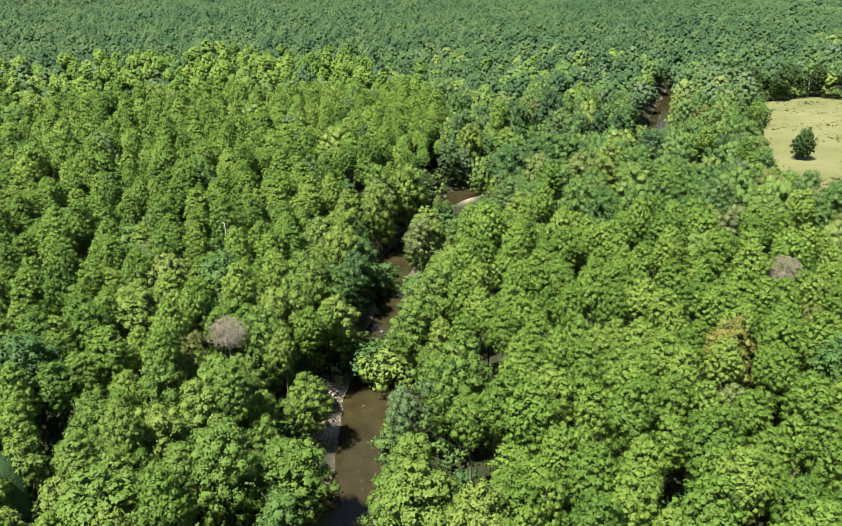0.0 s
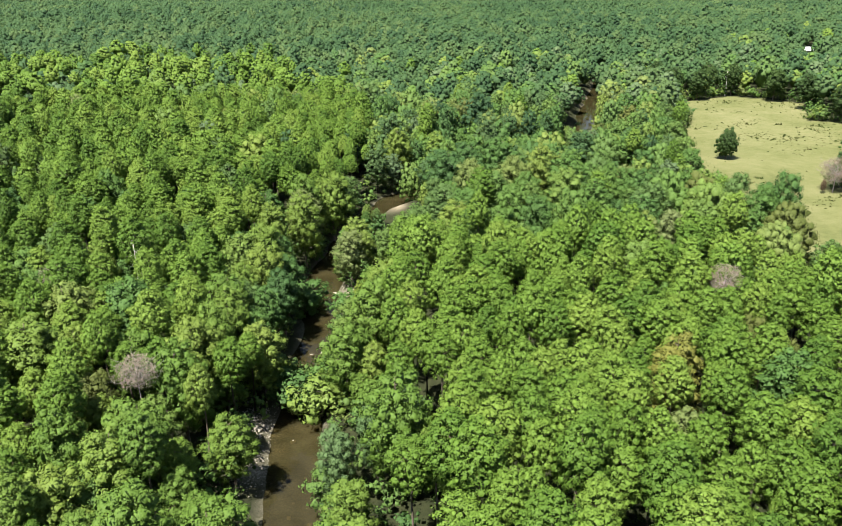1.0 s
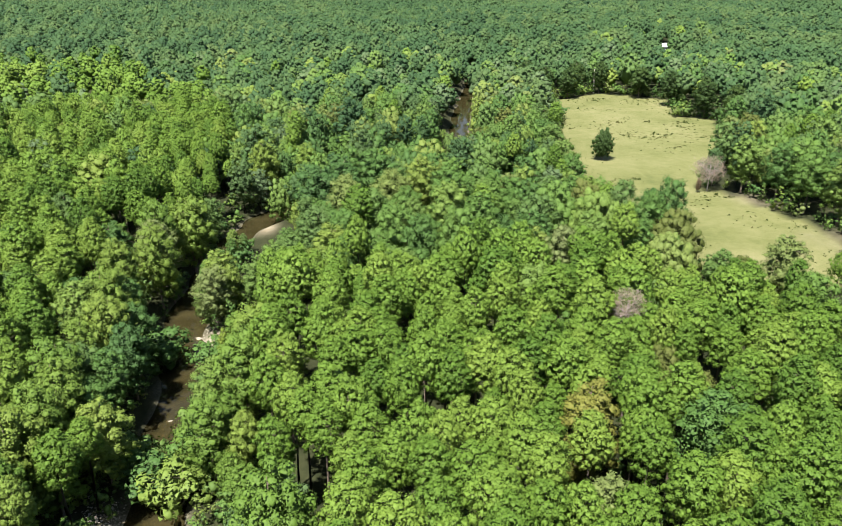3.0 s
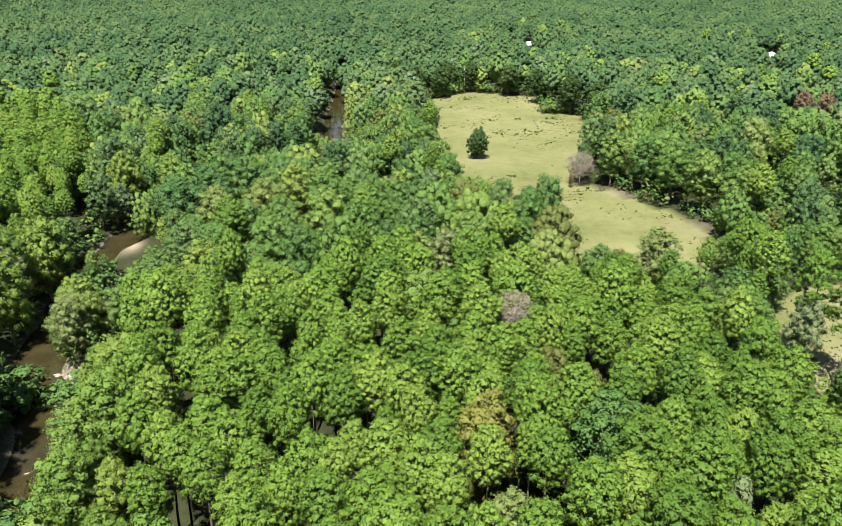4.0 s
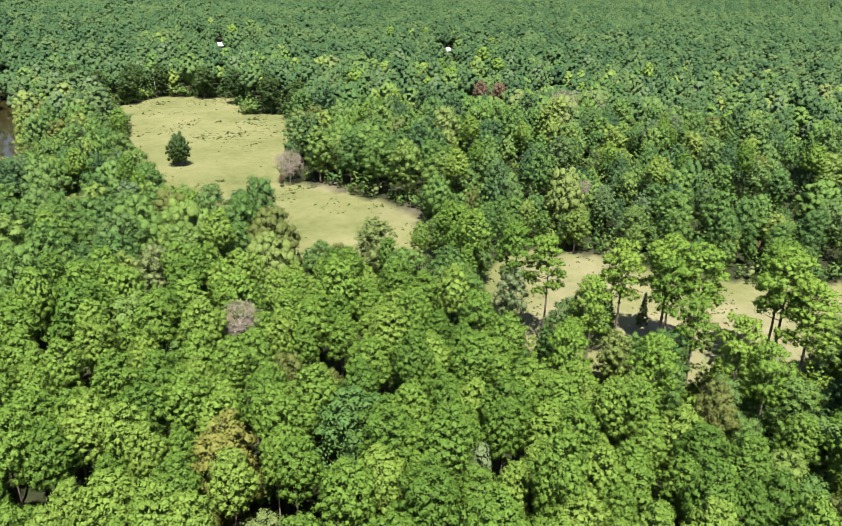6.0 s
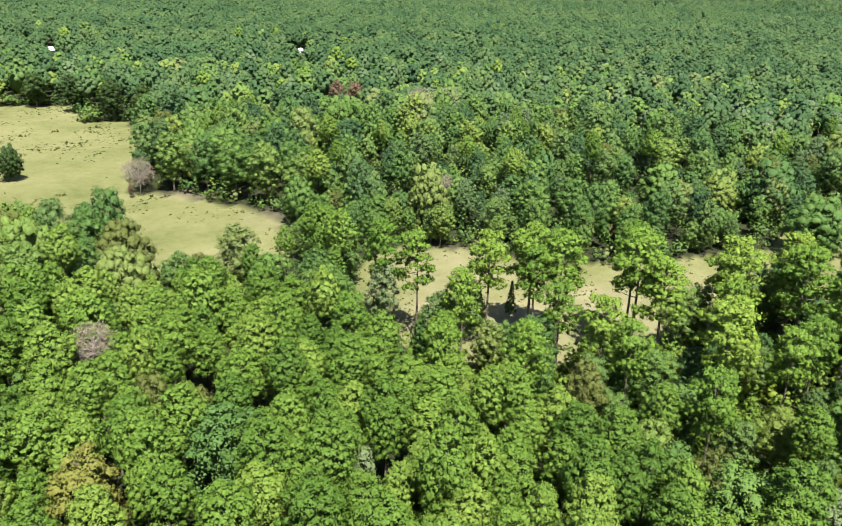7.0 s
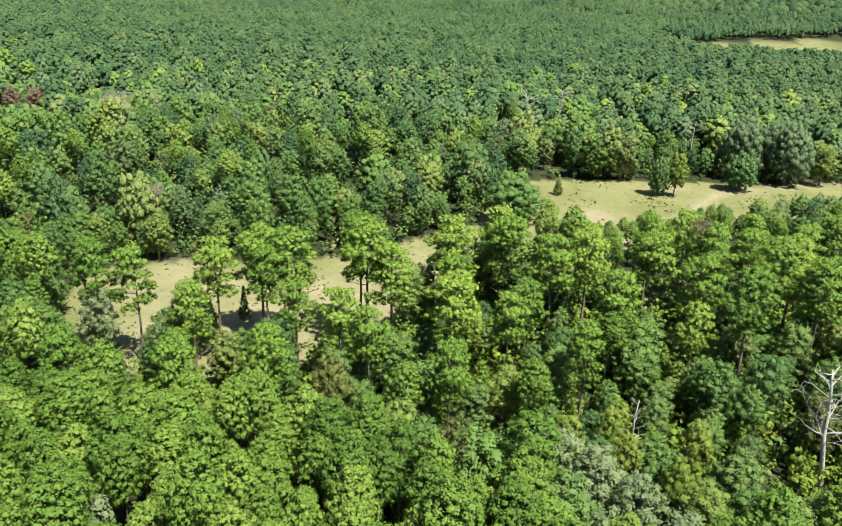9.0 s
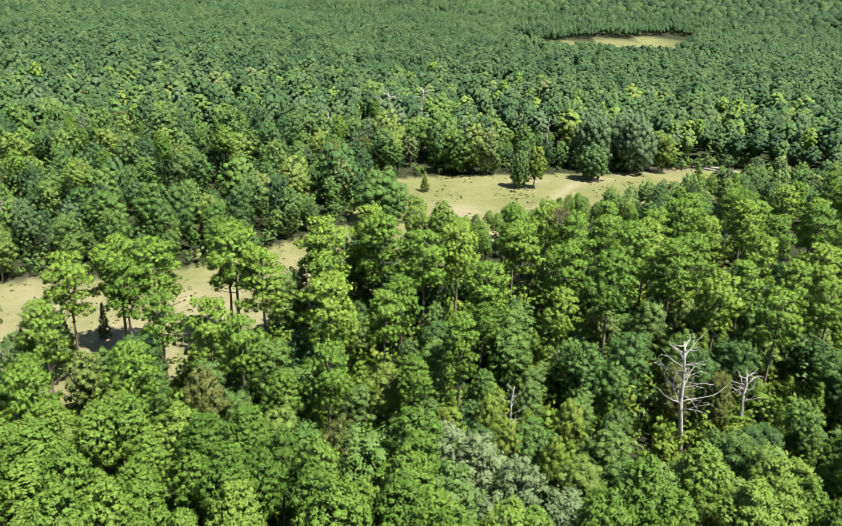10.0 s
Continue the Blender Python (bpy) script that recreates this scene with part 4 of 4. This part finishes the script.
# ---- houses far off among the trees ----
M_WALL = plain("white_siding", (0.42, 0.42, 0.41), (0.50, 0.50, 0.49), 2.0, 0.8, 0.1)
M_ROOF = plain("pale_roofing", (0.34, 0.35, 0.36), (0.44, 0.45, 0.46), 1.5, 0.6, 0.1)
M_PANE, _n, _l, _p = material("dark_pane")
_p.inputs["Base Color"].default_value, _p.inputs["Roughness"].default_value = (0.02, 0.025, 0.03, 1), 0.1


def box(x0, x1, y0, y1, z0, z1):
    v = np.array([(x, y, z) for x in (x0, x1) for y in (y0, y1) for z in (z0, z1)], float)
    f = [(0, 1, 3), (0, 3, 2), (4, 6, 7), (4, 7, 5), (0, 4, 5), (0, 5, 1), (2, 3, 7), (2, 7, 6), (0, 2, 6), (0, 6, 4), (1, 5, 7), (1, 7, 3)]
    return v, np.array(f)


def house(x, y, turn, length, depth, label):
    """A one-storey white house: walls, a gable roof with eaves, a door and windows."""
    root = tagged(new("house"), label, "house", "houses among the trees")
    part("wall", tri_mesh("wall", *box(-length / 2, length / 2, -depth / 2, depth / 2, -0.4, 3.2), M_WALL), root)
    a, b, top = length / 2 + 0.5, depth / 2 + 0.6, 5.6
    v = np.array([(-a, -b, 3.0), (a, -b, 3.0), (a, b, 3.0), (-a, b, 3.0), (-a, 0, top), (a, 0, top), (-a, -b, 3.2), (a, -b, 3.2), (a, b, 3.2), (-a, b, 3.2)])
    f = [(6, 7, 5), (6, 5, 4), (9, 4, 5), (9, 5, 8), (0, 2, 1), (0, 3, 2), (0, 1, 7), (0, 7, 6), (3, 9, 8), (3, 8, 2), (6, 4, 9), (7, 8, 5), (0, 6, 9), (0, 9, 3), (1, 2, 8), (1, 8, 7)]
    part("roof", tri_mesh("roof", v, f, M_ROOF), root)
    for side in (-1, 1):
        for k in range(4):
            cx, y0 = -length / 2 + length * (k + 0.5) / 4, side * depth / 2
            name, lo = ("door", 0.0) if k == 1 else ("window", 0.9)
            part(name, tri_mesh(name, *box(cx - 0.5, cx + 0.5, y0 - 0.05, y0 + 0.05, lo, 2.1), M_PANE), root)
    root.matrix_basis = pose(x, y, gz(x, y), 0, 0, turn)


house(365, 512, 35, 15, 8, "white one-storey house among distant trees")
house(352, 520, -50, 9, 6, "small white outbuilding among distant trees")
house(215, 612, 15, 18, 9, "pale-roofed house among distant trees")


# ---- creek stones and pasture weeds ----
def stone_mesh(seed):
    rng = np.random.default_rng(seed)
    v = ICO_V * rng.uniform(0.75, 1.2, (12, 1)) * (1.0, rng.uniform(0.6, 0.9), rng.uniform(0.4, 0.6))
    return tri_mesh("stone", v, ICO_F, M_ROCK)


STONES = [stone_mesh(k) for k in range(5)]
rng = np.random.default_rng(77)
for px, py, spread, count in ((-36, 98, 3.0, 10), (-37, 107, 2.5, 8), (-36, 128, 3.5, 9), (-34, 133, 3.0, 6), (-38, 155, 3.2, 12), (-24, 84, 4.0, 9), (-27, 92, 4.0, 6)):
    for k in range(count):
        x, y = px + rng.normal(0, spread * 0.6), py + rng.normal(0, spread)
        r = float(rng.uniform(0.22, 0.75))
        ob = tagged(new("stone", STONES[int(rng.integers(5))]), "pale weathered stone lying in the creek", "stone", "stones in the creek")
        ob.matrix_basis = pose(x, y, gz(x, y) + 0.12 * r, 0, 0, rng.uniform(0, 360))
        ob.scale = (r, r, r)


def pebbles():
    """Gravel on the bars beside the water."""
    rng = np.random.default_rng(78)
    c = np.concatenate([np.column_stack([rng.normal(px, s * 0.6, n), rng.normal(py, s, n)]) for px, py, s, n in
                        ((-36, 97, 3, 500), (-37.5, 107, 3, 500), (-38, 156, 3, 600), (-21, 79, 3, 350), (-31, 128, 3, 250))])
    z = ground_z(c[:, 0], c[:, 1])
    c, z = c[z > -0.25], z[z > -0.25]
    r = rng.uniform(0.06, 0.22, len(c))
    v = OCT_V[None] * (r[:, None] * rng.uniform(0.7, 1.2, (len(c), 6)))[..., None] * (1, 1, 0.7) + np.column_stack([c, z])[:, None]
    f = OCT_F[None] + (np.arange(len(c)) * 6)[:, None, None]
    tagged(new("gravel", tri_mesh("gravel", v.reshape(-1, 3), f.reshape(-1, 3), M_ROCK)), "pale grey creek gravel", "gravel", kind="stuff")


pebbles()
M_WEED = foliage("pasture_weeds", [(0.0, (0.055, 0.072, 0.022)), (0.6, (0.085, 0.105, 0.034)), (1.0, (0.13, 0.12, 0.055))])


def weeds():
    """Tufts of weed and coarse grass over the dry pasture."""
    rng = np.random.default_rng(79)
    x, y = rng.uniform(55, 315, 70000), rng.uniform(-50, 420, 70000)
    ok = (inside(MEADOW_A, x, y) | inside(CORRIDOR, x, y)) & (wave(x, y, 9, 1.0) + 0.7 * wave(x, y, 31, 4.0) + rng.normal(0, 0.45, len(x)) > 0.75)
    x, y = x[ok], y[ok]
    n, k = len(x), 5
    size = rng.uniform(0.08, 0.26, n)
    size[rng.random(n) < 0.06] *= 2.4
    base = np.column_stack([x, y, ground_z(x, y)])[:, None] + rng.normal(0, 1, (n, k, 3)) * size[:, None, None] * (0.9, 0.9, 0)
    ang = rng.uniform(0, 6.28, (n, k))
    a = np.stack([np.cos(ang), np.sin(ang), 0 * ang], -1) * size[:, None, None]
    lean = rng.normal(0, 0.4, (n, k, 3)) * size[:, None, None]
    lean[..., 2] = size[:, None] * rng.uniform(0.8, 1.8, (n, k))
    v = np.stack([base - a, base + a, base + lean], 2).reshape(-1, 3)
    f = np.arange(len(v)).reshape(-1, 3)
    tint = np.repeat(rng.random(n), 3 * k)
    print("weeds", n)
    tagged(new("weeds", tri_mesh("weeds", v, f, M_WEED, tint)), "tufts of weed and coarse grass", "weeds", kind="stuff")


weeds()
PLACED += [(92, 22, 5), (87, 24, 4)]


# ---- woodland ----
def open_land(x, y):
    keep = inside(MEADOW_A, x, y) | inside(CORRIDOR, x, y) | inside(FAR_FIELD, x, y)
    return keep


def scatter(seed, spacing, near, far, lo=-54, hi=120, gaps=True):
    """An uneven scatter of places on the ring of ground between two distances, over the range of bearings."""
    rng = np.random.default_rng(seed)
    n = int(2 * far / (0.9 * spacing)) + 2
    gx, gy = np.meshgrid(np.arange(n), np.arange(n))
    x = (gx + 0.5 * (gy % 2)) * spacing - far + rng.uniform(-0.36, 0.36, gx.shape) * spacing + MIDDLE.x
    y = gy * spacing * 0.9 - far + rng.uniform(-0.36, 0.36, gx.shape) * spacing + MIDDLE.y
    x, y = x.ravel(), y.ravel()
    dx, dy = x - MIDDLE.x, y - MIDDLE.y
    r, az = np.hypot(dx, dy), np.degrees(np.arctan2(dx, dy))
    ok = (r >= near) & (r < far) & (az > lo) & (az < hi) & ~open_land(x, y)
    x, y, r = x[ok], y[ok], r[ok]
    d = line_distance(CREEK, x, y)
    ok = d > np.where((y > 268) & (y < 412) & (x > 0), 4.9, np.where(y > 300, 2.5, np.where(y > 162, 3.5, 5.2)))
    if gaps:          # crowns keep clear of the upper pasture
        ok &= line_distance(MEADOW_A + MEADOW_A[:1], x, y) > 3.2
    x, y, r, d = x[ok], y[ok], r[ok], d[ok]
    for px, py, clear in PLACED if gaps else ():
        ok = np.hypot(x - px, y - py) > clear
        x, y, r, d = x[ok], y[ok], r[ok], d[ok]
    return rng, x, y, r, d


def zone_pine(x, y, d):
    """How likely a tree is a pine."""
    p = np.full(len(x), 0.12)
    p[(x > -30) & (x < 105) & (y < 160) & (d > 16)] = 0.86
    hill = inside([(-45, 60), (-52, 120), (-60, 185), (-45, 225), (-66, 340), (-120, 415), (-320, 450), (-700, 460), (-500, -50), (-100, -50)], x, y)
    p[hill] = 0.80
    p[(x < -38) & (y < 125)] = 0.8
    p[(x >= 100) & (y < 70) & (x < 200)] = 0.75
    return p


def build_woods():
    rng, x, y, r, d = scatter(3, 5.15, 26, 300, -95, 120)
    share = zone_pine(x, y, d)
    pines = rng.random(len(x)) < share + np.where(share > 0.5, 0.18 * wave(x, y, 14, 8.0), -0.09)
    scrub = inside([(128, 165), (140, 128), (190, 98), (245, 92), (262, 130), (215, 190), (160, 235), (120, 205)], x, y)
    thin = rng.random(len(x)) < np.where(inside(LOW_WOOD, x, y), 0.85, np.where(pines, 0.97, np.where(scrub, 0.38, np.where(r > 110, 0.52, 0.60))))
    thin &= (r < 95) | (np.degrees(np.arctan2(x - MIDDLE.x, y - MIDDLE.y)) > -62)
    size = np.clip(rng.normal(0.98, 0.10, len(x)), 0.72, 1.2)
    size = np.where(pines, size, size * rng.uniform(0.62, 1.24, len(x)))
    size = np.where((d < 14), size * 0.8, size)
    size = np.where(scrub & ~pines, size * 0.78, size)
    low = inside(LOW_WOOD, x, y)
    pines &= ~low
    size = np.where(inside(LOW_FRONT, x, y), size * 0.74, size)
    size = np.where((x > 36) & (x < 66) & (y > 195) & (y < 330), np.minimum(size, 0.98), size)
    size = np.where(low, rng.uniform(0.42, 0.84, len(x)), size)
    size = np.where((x > 152) & (y < 60), np.minimum(size, 0.95) * 0.68, size)
    wet = inside([(14, 268), (27, 268), (36, 318), (36, 332), (21, 332)], x, y) | inside([(-35, 176), (-22, 176), (-24, 211), (-37, 211)], x, y)
    size = np.where(wet, rng.uniform(0.22, 0.40, len(x)), size)
    pines &= ~wet
    order = np.argsort(r)
    made = {"pine": 0, "leaf": 0, "sapling": 0, "far pine": 0, "far leaf": 0}
    near_rows, rows = [], []
    for i in order:
        if not thin[i]:
            continue
        kind = "pine" if pines[i] else "leaf"
        if low[i] and rng.random() < 0.22:
            kind = "sapling"
        wide = float(rng.uniform(0.85, 1.16) if kind == "pine" else rng.uniform(0.86, 1.30) if r[i] > 110 else rng.uniform(0.9, 1.25))
        if r[i] < 150 and made[kind] < (240 if kind == "pine" else 200):
            made[kind] += 1
            bank = (x[i] < -38 or (d[i] < 20 and x[i] < 0)) and rng.random() < 0.65
            plant(kind, float(x[i]), float(y[i]), gz(x[i], y[i]) + KINDS[kind][2] * size[i], wide, mat=M_BANK if bank else None)
        else:
            if r[i] < 260 and kind in ("pine", "leaf") and made["far " + kind] < 290 and (kind == "leaf" or x[i] < -40):
                made["far " + kind] += 1
                more = dict(name="hillside_pine", group="pines on the wooded hillside", label="green pine tree on the wooded hillside") if kind == "pine" else dict(
                    name="woodland_tree", group="broadleaf trees of the farther woods", label="leafy green broadleaf tree of the farther woods")
                plant(kind, float(x[i]), float(y[i]), gz(x[i], y[i]) + KINDS[kind][2] * size[i], wide, **more)
                continue
            if kind == "leaf" and r[i] > 125:
                kind = rng.choice(["leaf", "oak", "olive", "pale", "far"], p=[0.52, 0.20, 0.03, 0.05, 0.20])
                wide *= 0.8 if kind == "oak" else 1.0
            (near_rows if r[i] < 108 else rows).append((kind, x[i], y[i], size[i], wide, rng.random()))
    print("near things", made, "near stuff", len(near_rows), "mid", len(rows))
    if near_rows:
        grove("nearer_woodland", near_rows, 0, "dense green pines and broadleaf trees")
    grove("woodland", rows, 1, "dense green mixed woodland round the pastures")
    rng, x, y, r, d = scatter(5, 7.9, 300, 700)
    beside = np.min([np.hypot(x - px, y - py) for px, py, _ in SIGHT], axis=0) < 46
    x, y, r, d = (q[(r < 452) | beside] for q in (x, y, r, d))
    share = zone_pine(x, y, d)
    patch = wave(x, y, 75, 3.0) + 0.6 * wave(x, y, 33, 7.0)
    rows = []
    for a, b, q, w, e in zip(x, y, share, r, patch):
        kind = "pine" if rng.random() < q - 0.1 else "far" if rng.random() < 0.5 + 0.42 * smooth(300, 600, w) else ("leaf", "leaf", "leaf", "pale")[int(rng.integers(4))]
        grown = float(np.clip(rng.normal(0.96, 0.17), 0.55, 1.35))
        tone = float(np.clip(0.48 + 0.22 * e + rng.normal(0, 0.20), 0.0, 0.99))
        rows.append((kind, a, b, grown, rng.uniform(1.0, 1.45), tone))
    print("far", len(rows))
    wood("distant_woodland", rows, 2, "distant dense green woodland", False)


def stretch_of_wood(rng, n, span, lod):
    """Some far trees on a round stretch of ground, as one mesh."""
    ang, far = np.arange(n) * 2.39996, span * np.sqrt((np.arange(n) + 0.5) / n)
    pieces, tint = [], []
    for a, b in zip(far * np.cos(ang) + rng.normal(0, 1.4, n), far * np.sin(ang) + rng.normal(0, 1.4, n)):
        (v, f, face), _ = arrays("far", int(rng.integers(VARIANTS)), lod)
        turn, s, w = rng.uniform(0, 6.28), float(np.clip(rng.normal(0.95, 0.18), 0.5, 1.35)), rng.uniform(1.0, 1.5)
        co, si = math.cos(turn), math.sin(turn)
        spin = np.array([(co, si, 0), (-si, co, 0), (0, 0, 1)])
        pieces.append((v @ spin * (s * w, s * w, s) + (a, b, 0), f, face @ spin))
        tint.append(np.full(len(v), 0.5 * rng.random()))
    v, f, face = joined_leaves(pieces)
    return tri_mesh("crowns", v, f, M_FAR_HAZE, np.concatenate(tint), smooth_=True, bend=face)


def build_far_woods():
    """The woods towards the ridge: a few stretches of trees, laid over and over at their own turn, leaning with the ground."""
    for name, label, seed, n, span, lod, step, near, far in (
            ("far_woodland", "far dense green woodland below the ridge", 31, 22, 20.0, 2, 30.0, 452, 790),
            ("hillside_woodland", "far wooded slopes with haze-blue tinted leaves", 41, 84, 42.0, 3, 63.0, 775, 1560)):
        rng = np.random.default_rng(seed)
        meshes = [stretch_of_wood(rng, n, span, lod) for _ in range(6)]
        root = tagged(new(name), label, "woodland", kind="stuff")
        _, x, y, r, d = scatter(seed + 1, step, near, far)
        close = np.min([np.hypot(x - px, y - py) for px, py, _ in SIGHT], axis=0) > 36
        close &= line_distance(FAR_FIELD + FAR_FIELD[:1], x, y) > span * 0.6
        x, y = x[close], y[close]
        rise = (ground_z(x - 20, y) - ground_z(x + 20, y)) / 40, (ground_z(x, y - 20) - ground_z(x, y + 20)) / 40
        for a, b, z, u, w in zip(x, y, ground_z(x, y), *rise):
            ob = part("crowns", meshes[int(rng.integers(6))], root)
            lean = Vector((u, w, 1.0))
            ob.matrix_basis = pose(a, b, z) @ Vector((0, 0, 1)).rotation_difference(lean).to_matrix().to_4x4() @ pose(0, 0, 0, 0, 0, rng.uniform(0, 360))
            ob["kind"] = "stuff"


build_woods()
build_far_woods()


def build_undergrowth():
    """Bushes on the creek banks, along the edges of the pasture and in the scrub."""
    rng, x, y, r, d = scatter(21, 2.8, 26, 440, -64, 120, False)
    edge = np.minimum(line_distance(MEADOW_A + MEADOW_A[:1], x, y), line_distance(CORRIDOR + CORRIDOR[:1], x, y))
    scrub = inside([(128, 165), (140, 128), (190, 98), (245, 92), (262, 130), (215, 190), (160, 235), (120, 205)], x, y)
    chance = np.where(edge < 6, np.where(r < 300, 0.5, 0.75), 0.0) + np.where(scrub, 0.35, 0.0) + np.where((d < 14) & (y < 300), 0.6, 0.0) + np.where(inside(LOW_WOOD, x, y), 0.95, 0.0) + np.where(r < 135, 0.12, 0.0) + np.where(r < 75, 0.25, 0.0)
    chance = np.where((np.hypot(x + 31, y - 210) < 11) | ((d < 4.6) & (y > 268)), 0.0, chance)
    rows = []
    for a, b, c in zip(x, y, chance):
        if rng.random() < c:
            kind = "spire" if rng.random() < 0.3 else "bush"
            if inside(LOW_WOOD, a, b)[0] and rng.random() < 0.7:
                kind = "shrub" if kind == "bush" else "sapling"
            rows.append((kind, a, b, rng.uniform(0.5, 1.3) * (0.6 if kind in ("spire", "sapling") else 1.0) * (1.5 if math.hypot(a, b) > 300 else 1.0), rng.uniform(0.9, 1.3), rng.random()))
    print("undergrowth", len(rows))
    wood("undergrowth", rows, 1, "leafy green bushes and saplings below the trees", False)


build_undergrowth()


def dome_wood(name, seed, spacing, near, far, radius, label, lo=-54, hi=120):
    """Woods so far off that each crown is a low, uneven dome."""
    rng, x, y, r, d = scatter(seed, spacing, near, far, lo, hi)
    k = 5
    ring = np.linspace(0, 2 * np.pi, k, endpoint=False)
    base = np.concatenate([np.column_stack([np.cos(ring), np.sin(ring), np.full(k, -0.4)]),
                           np.column_stack([0.72 * np.cos(ring + 0.6), 0.72 * np.sin(ring + 0.6), np.full(k, 0.55)]), [(0, 0, 1.0)]])
    f = []
    for i in range(k):
        j = (i + 1) % k
        f += [(i, j, k + i), (j, k + j, k + i), (k + i, k + j, 2 * k)]
    f = np.array(f)
    s = radius * rng.uniform(0.6, 1.3, len(x))
    tall = rng.uniform(5, 14, len(x))
    v = base[None] * s[:, None, None] * rng.uniform(0.75, 1.25, (len(x), len(base), 1))
    v[..., 0] += x[:, None]
    v[..., 1] += y[:, None]
    v[..., 2] = v[..., 2] * 0.95 + (ground_z(x, y) + tall)[:, None]
    faces = (f[None] + (np.arange(len(x)) * len(base))[:, None, None]).reshape(-1, 3)
    tone = np.clip(0.5 + 0.28 * wave(x, y, 130, 5.0) + rng.normal(0, 0.2, len(x)), 0, 0.99)
    print(name, len(x))
    ob = new(name, tri_mesh(name, v.reshape(-1, 3), faces, M_RIDGE_HAZE, np.repeat(tone, len(base)), smooth_=True))
    return tagged(ob, label, "woodland", kind="stuff")


dome_wood("ridge_woodland", 12, 18.0, 1540, 3300, 10.0, "far wooded ridge with haze and shade in its leaf colour")
dome_wood("surrounding_woodland", 13, 14.0, 60, 400, 8.0, "woodland behind the viewpoint", 130, 181)
dome_wood("surrounding_woodland", 14, 14.0, 60, 400, 8.0, "woodland behind the viewpoint", -181, -64)
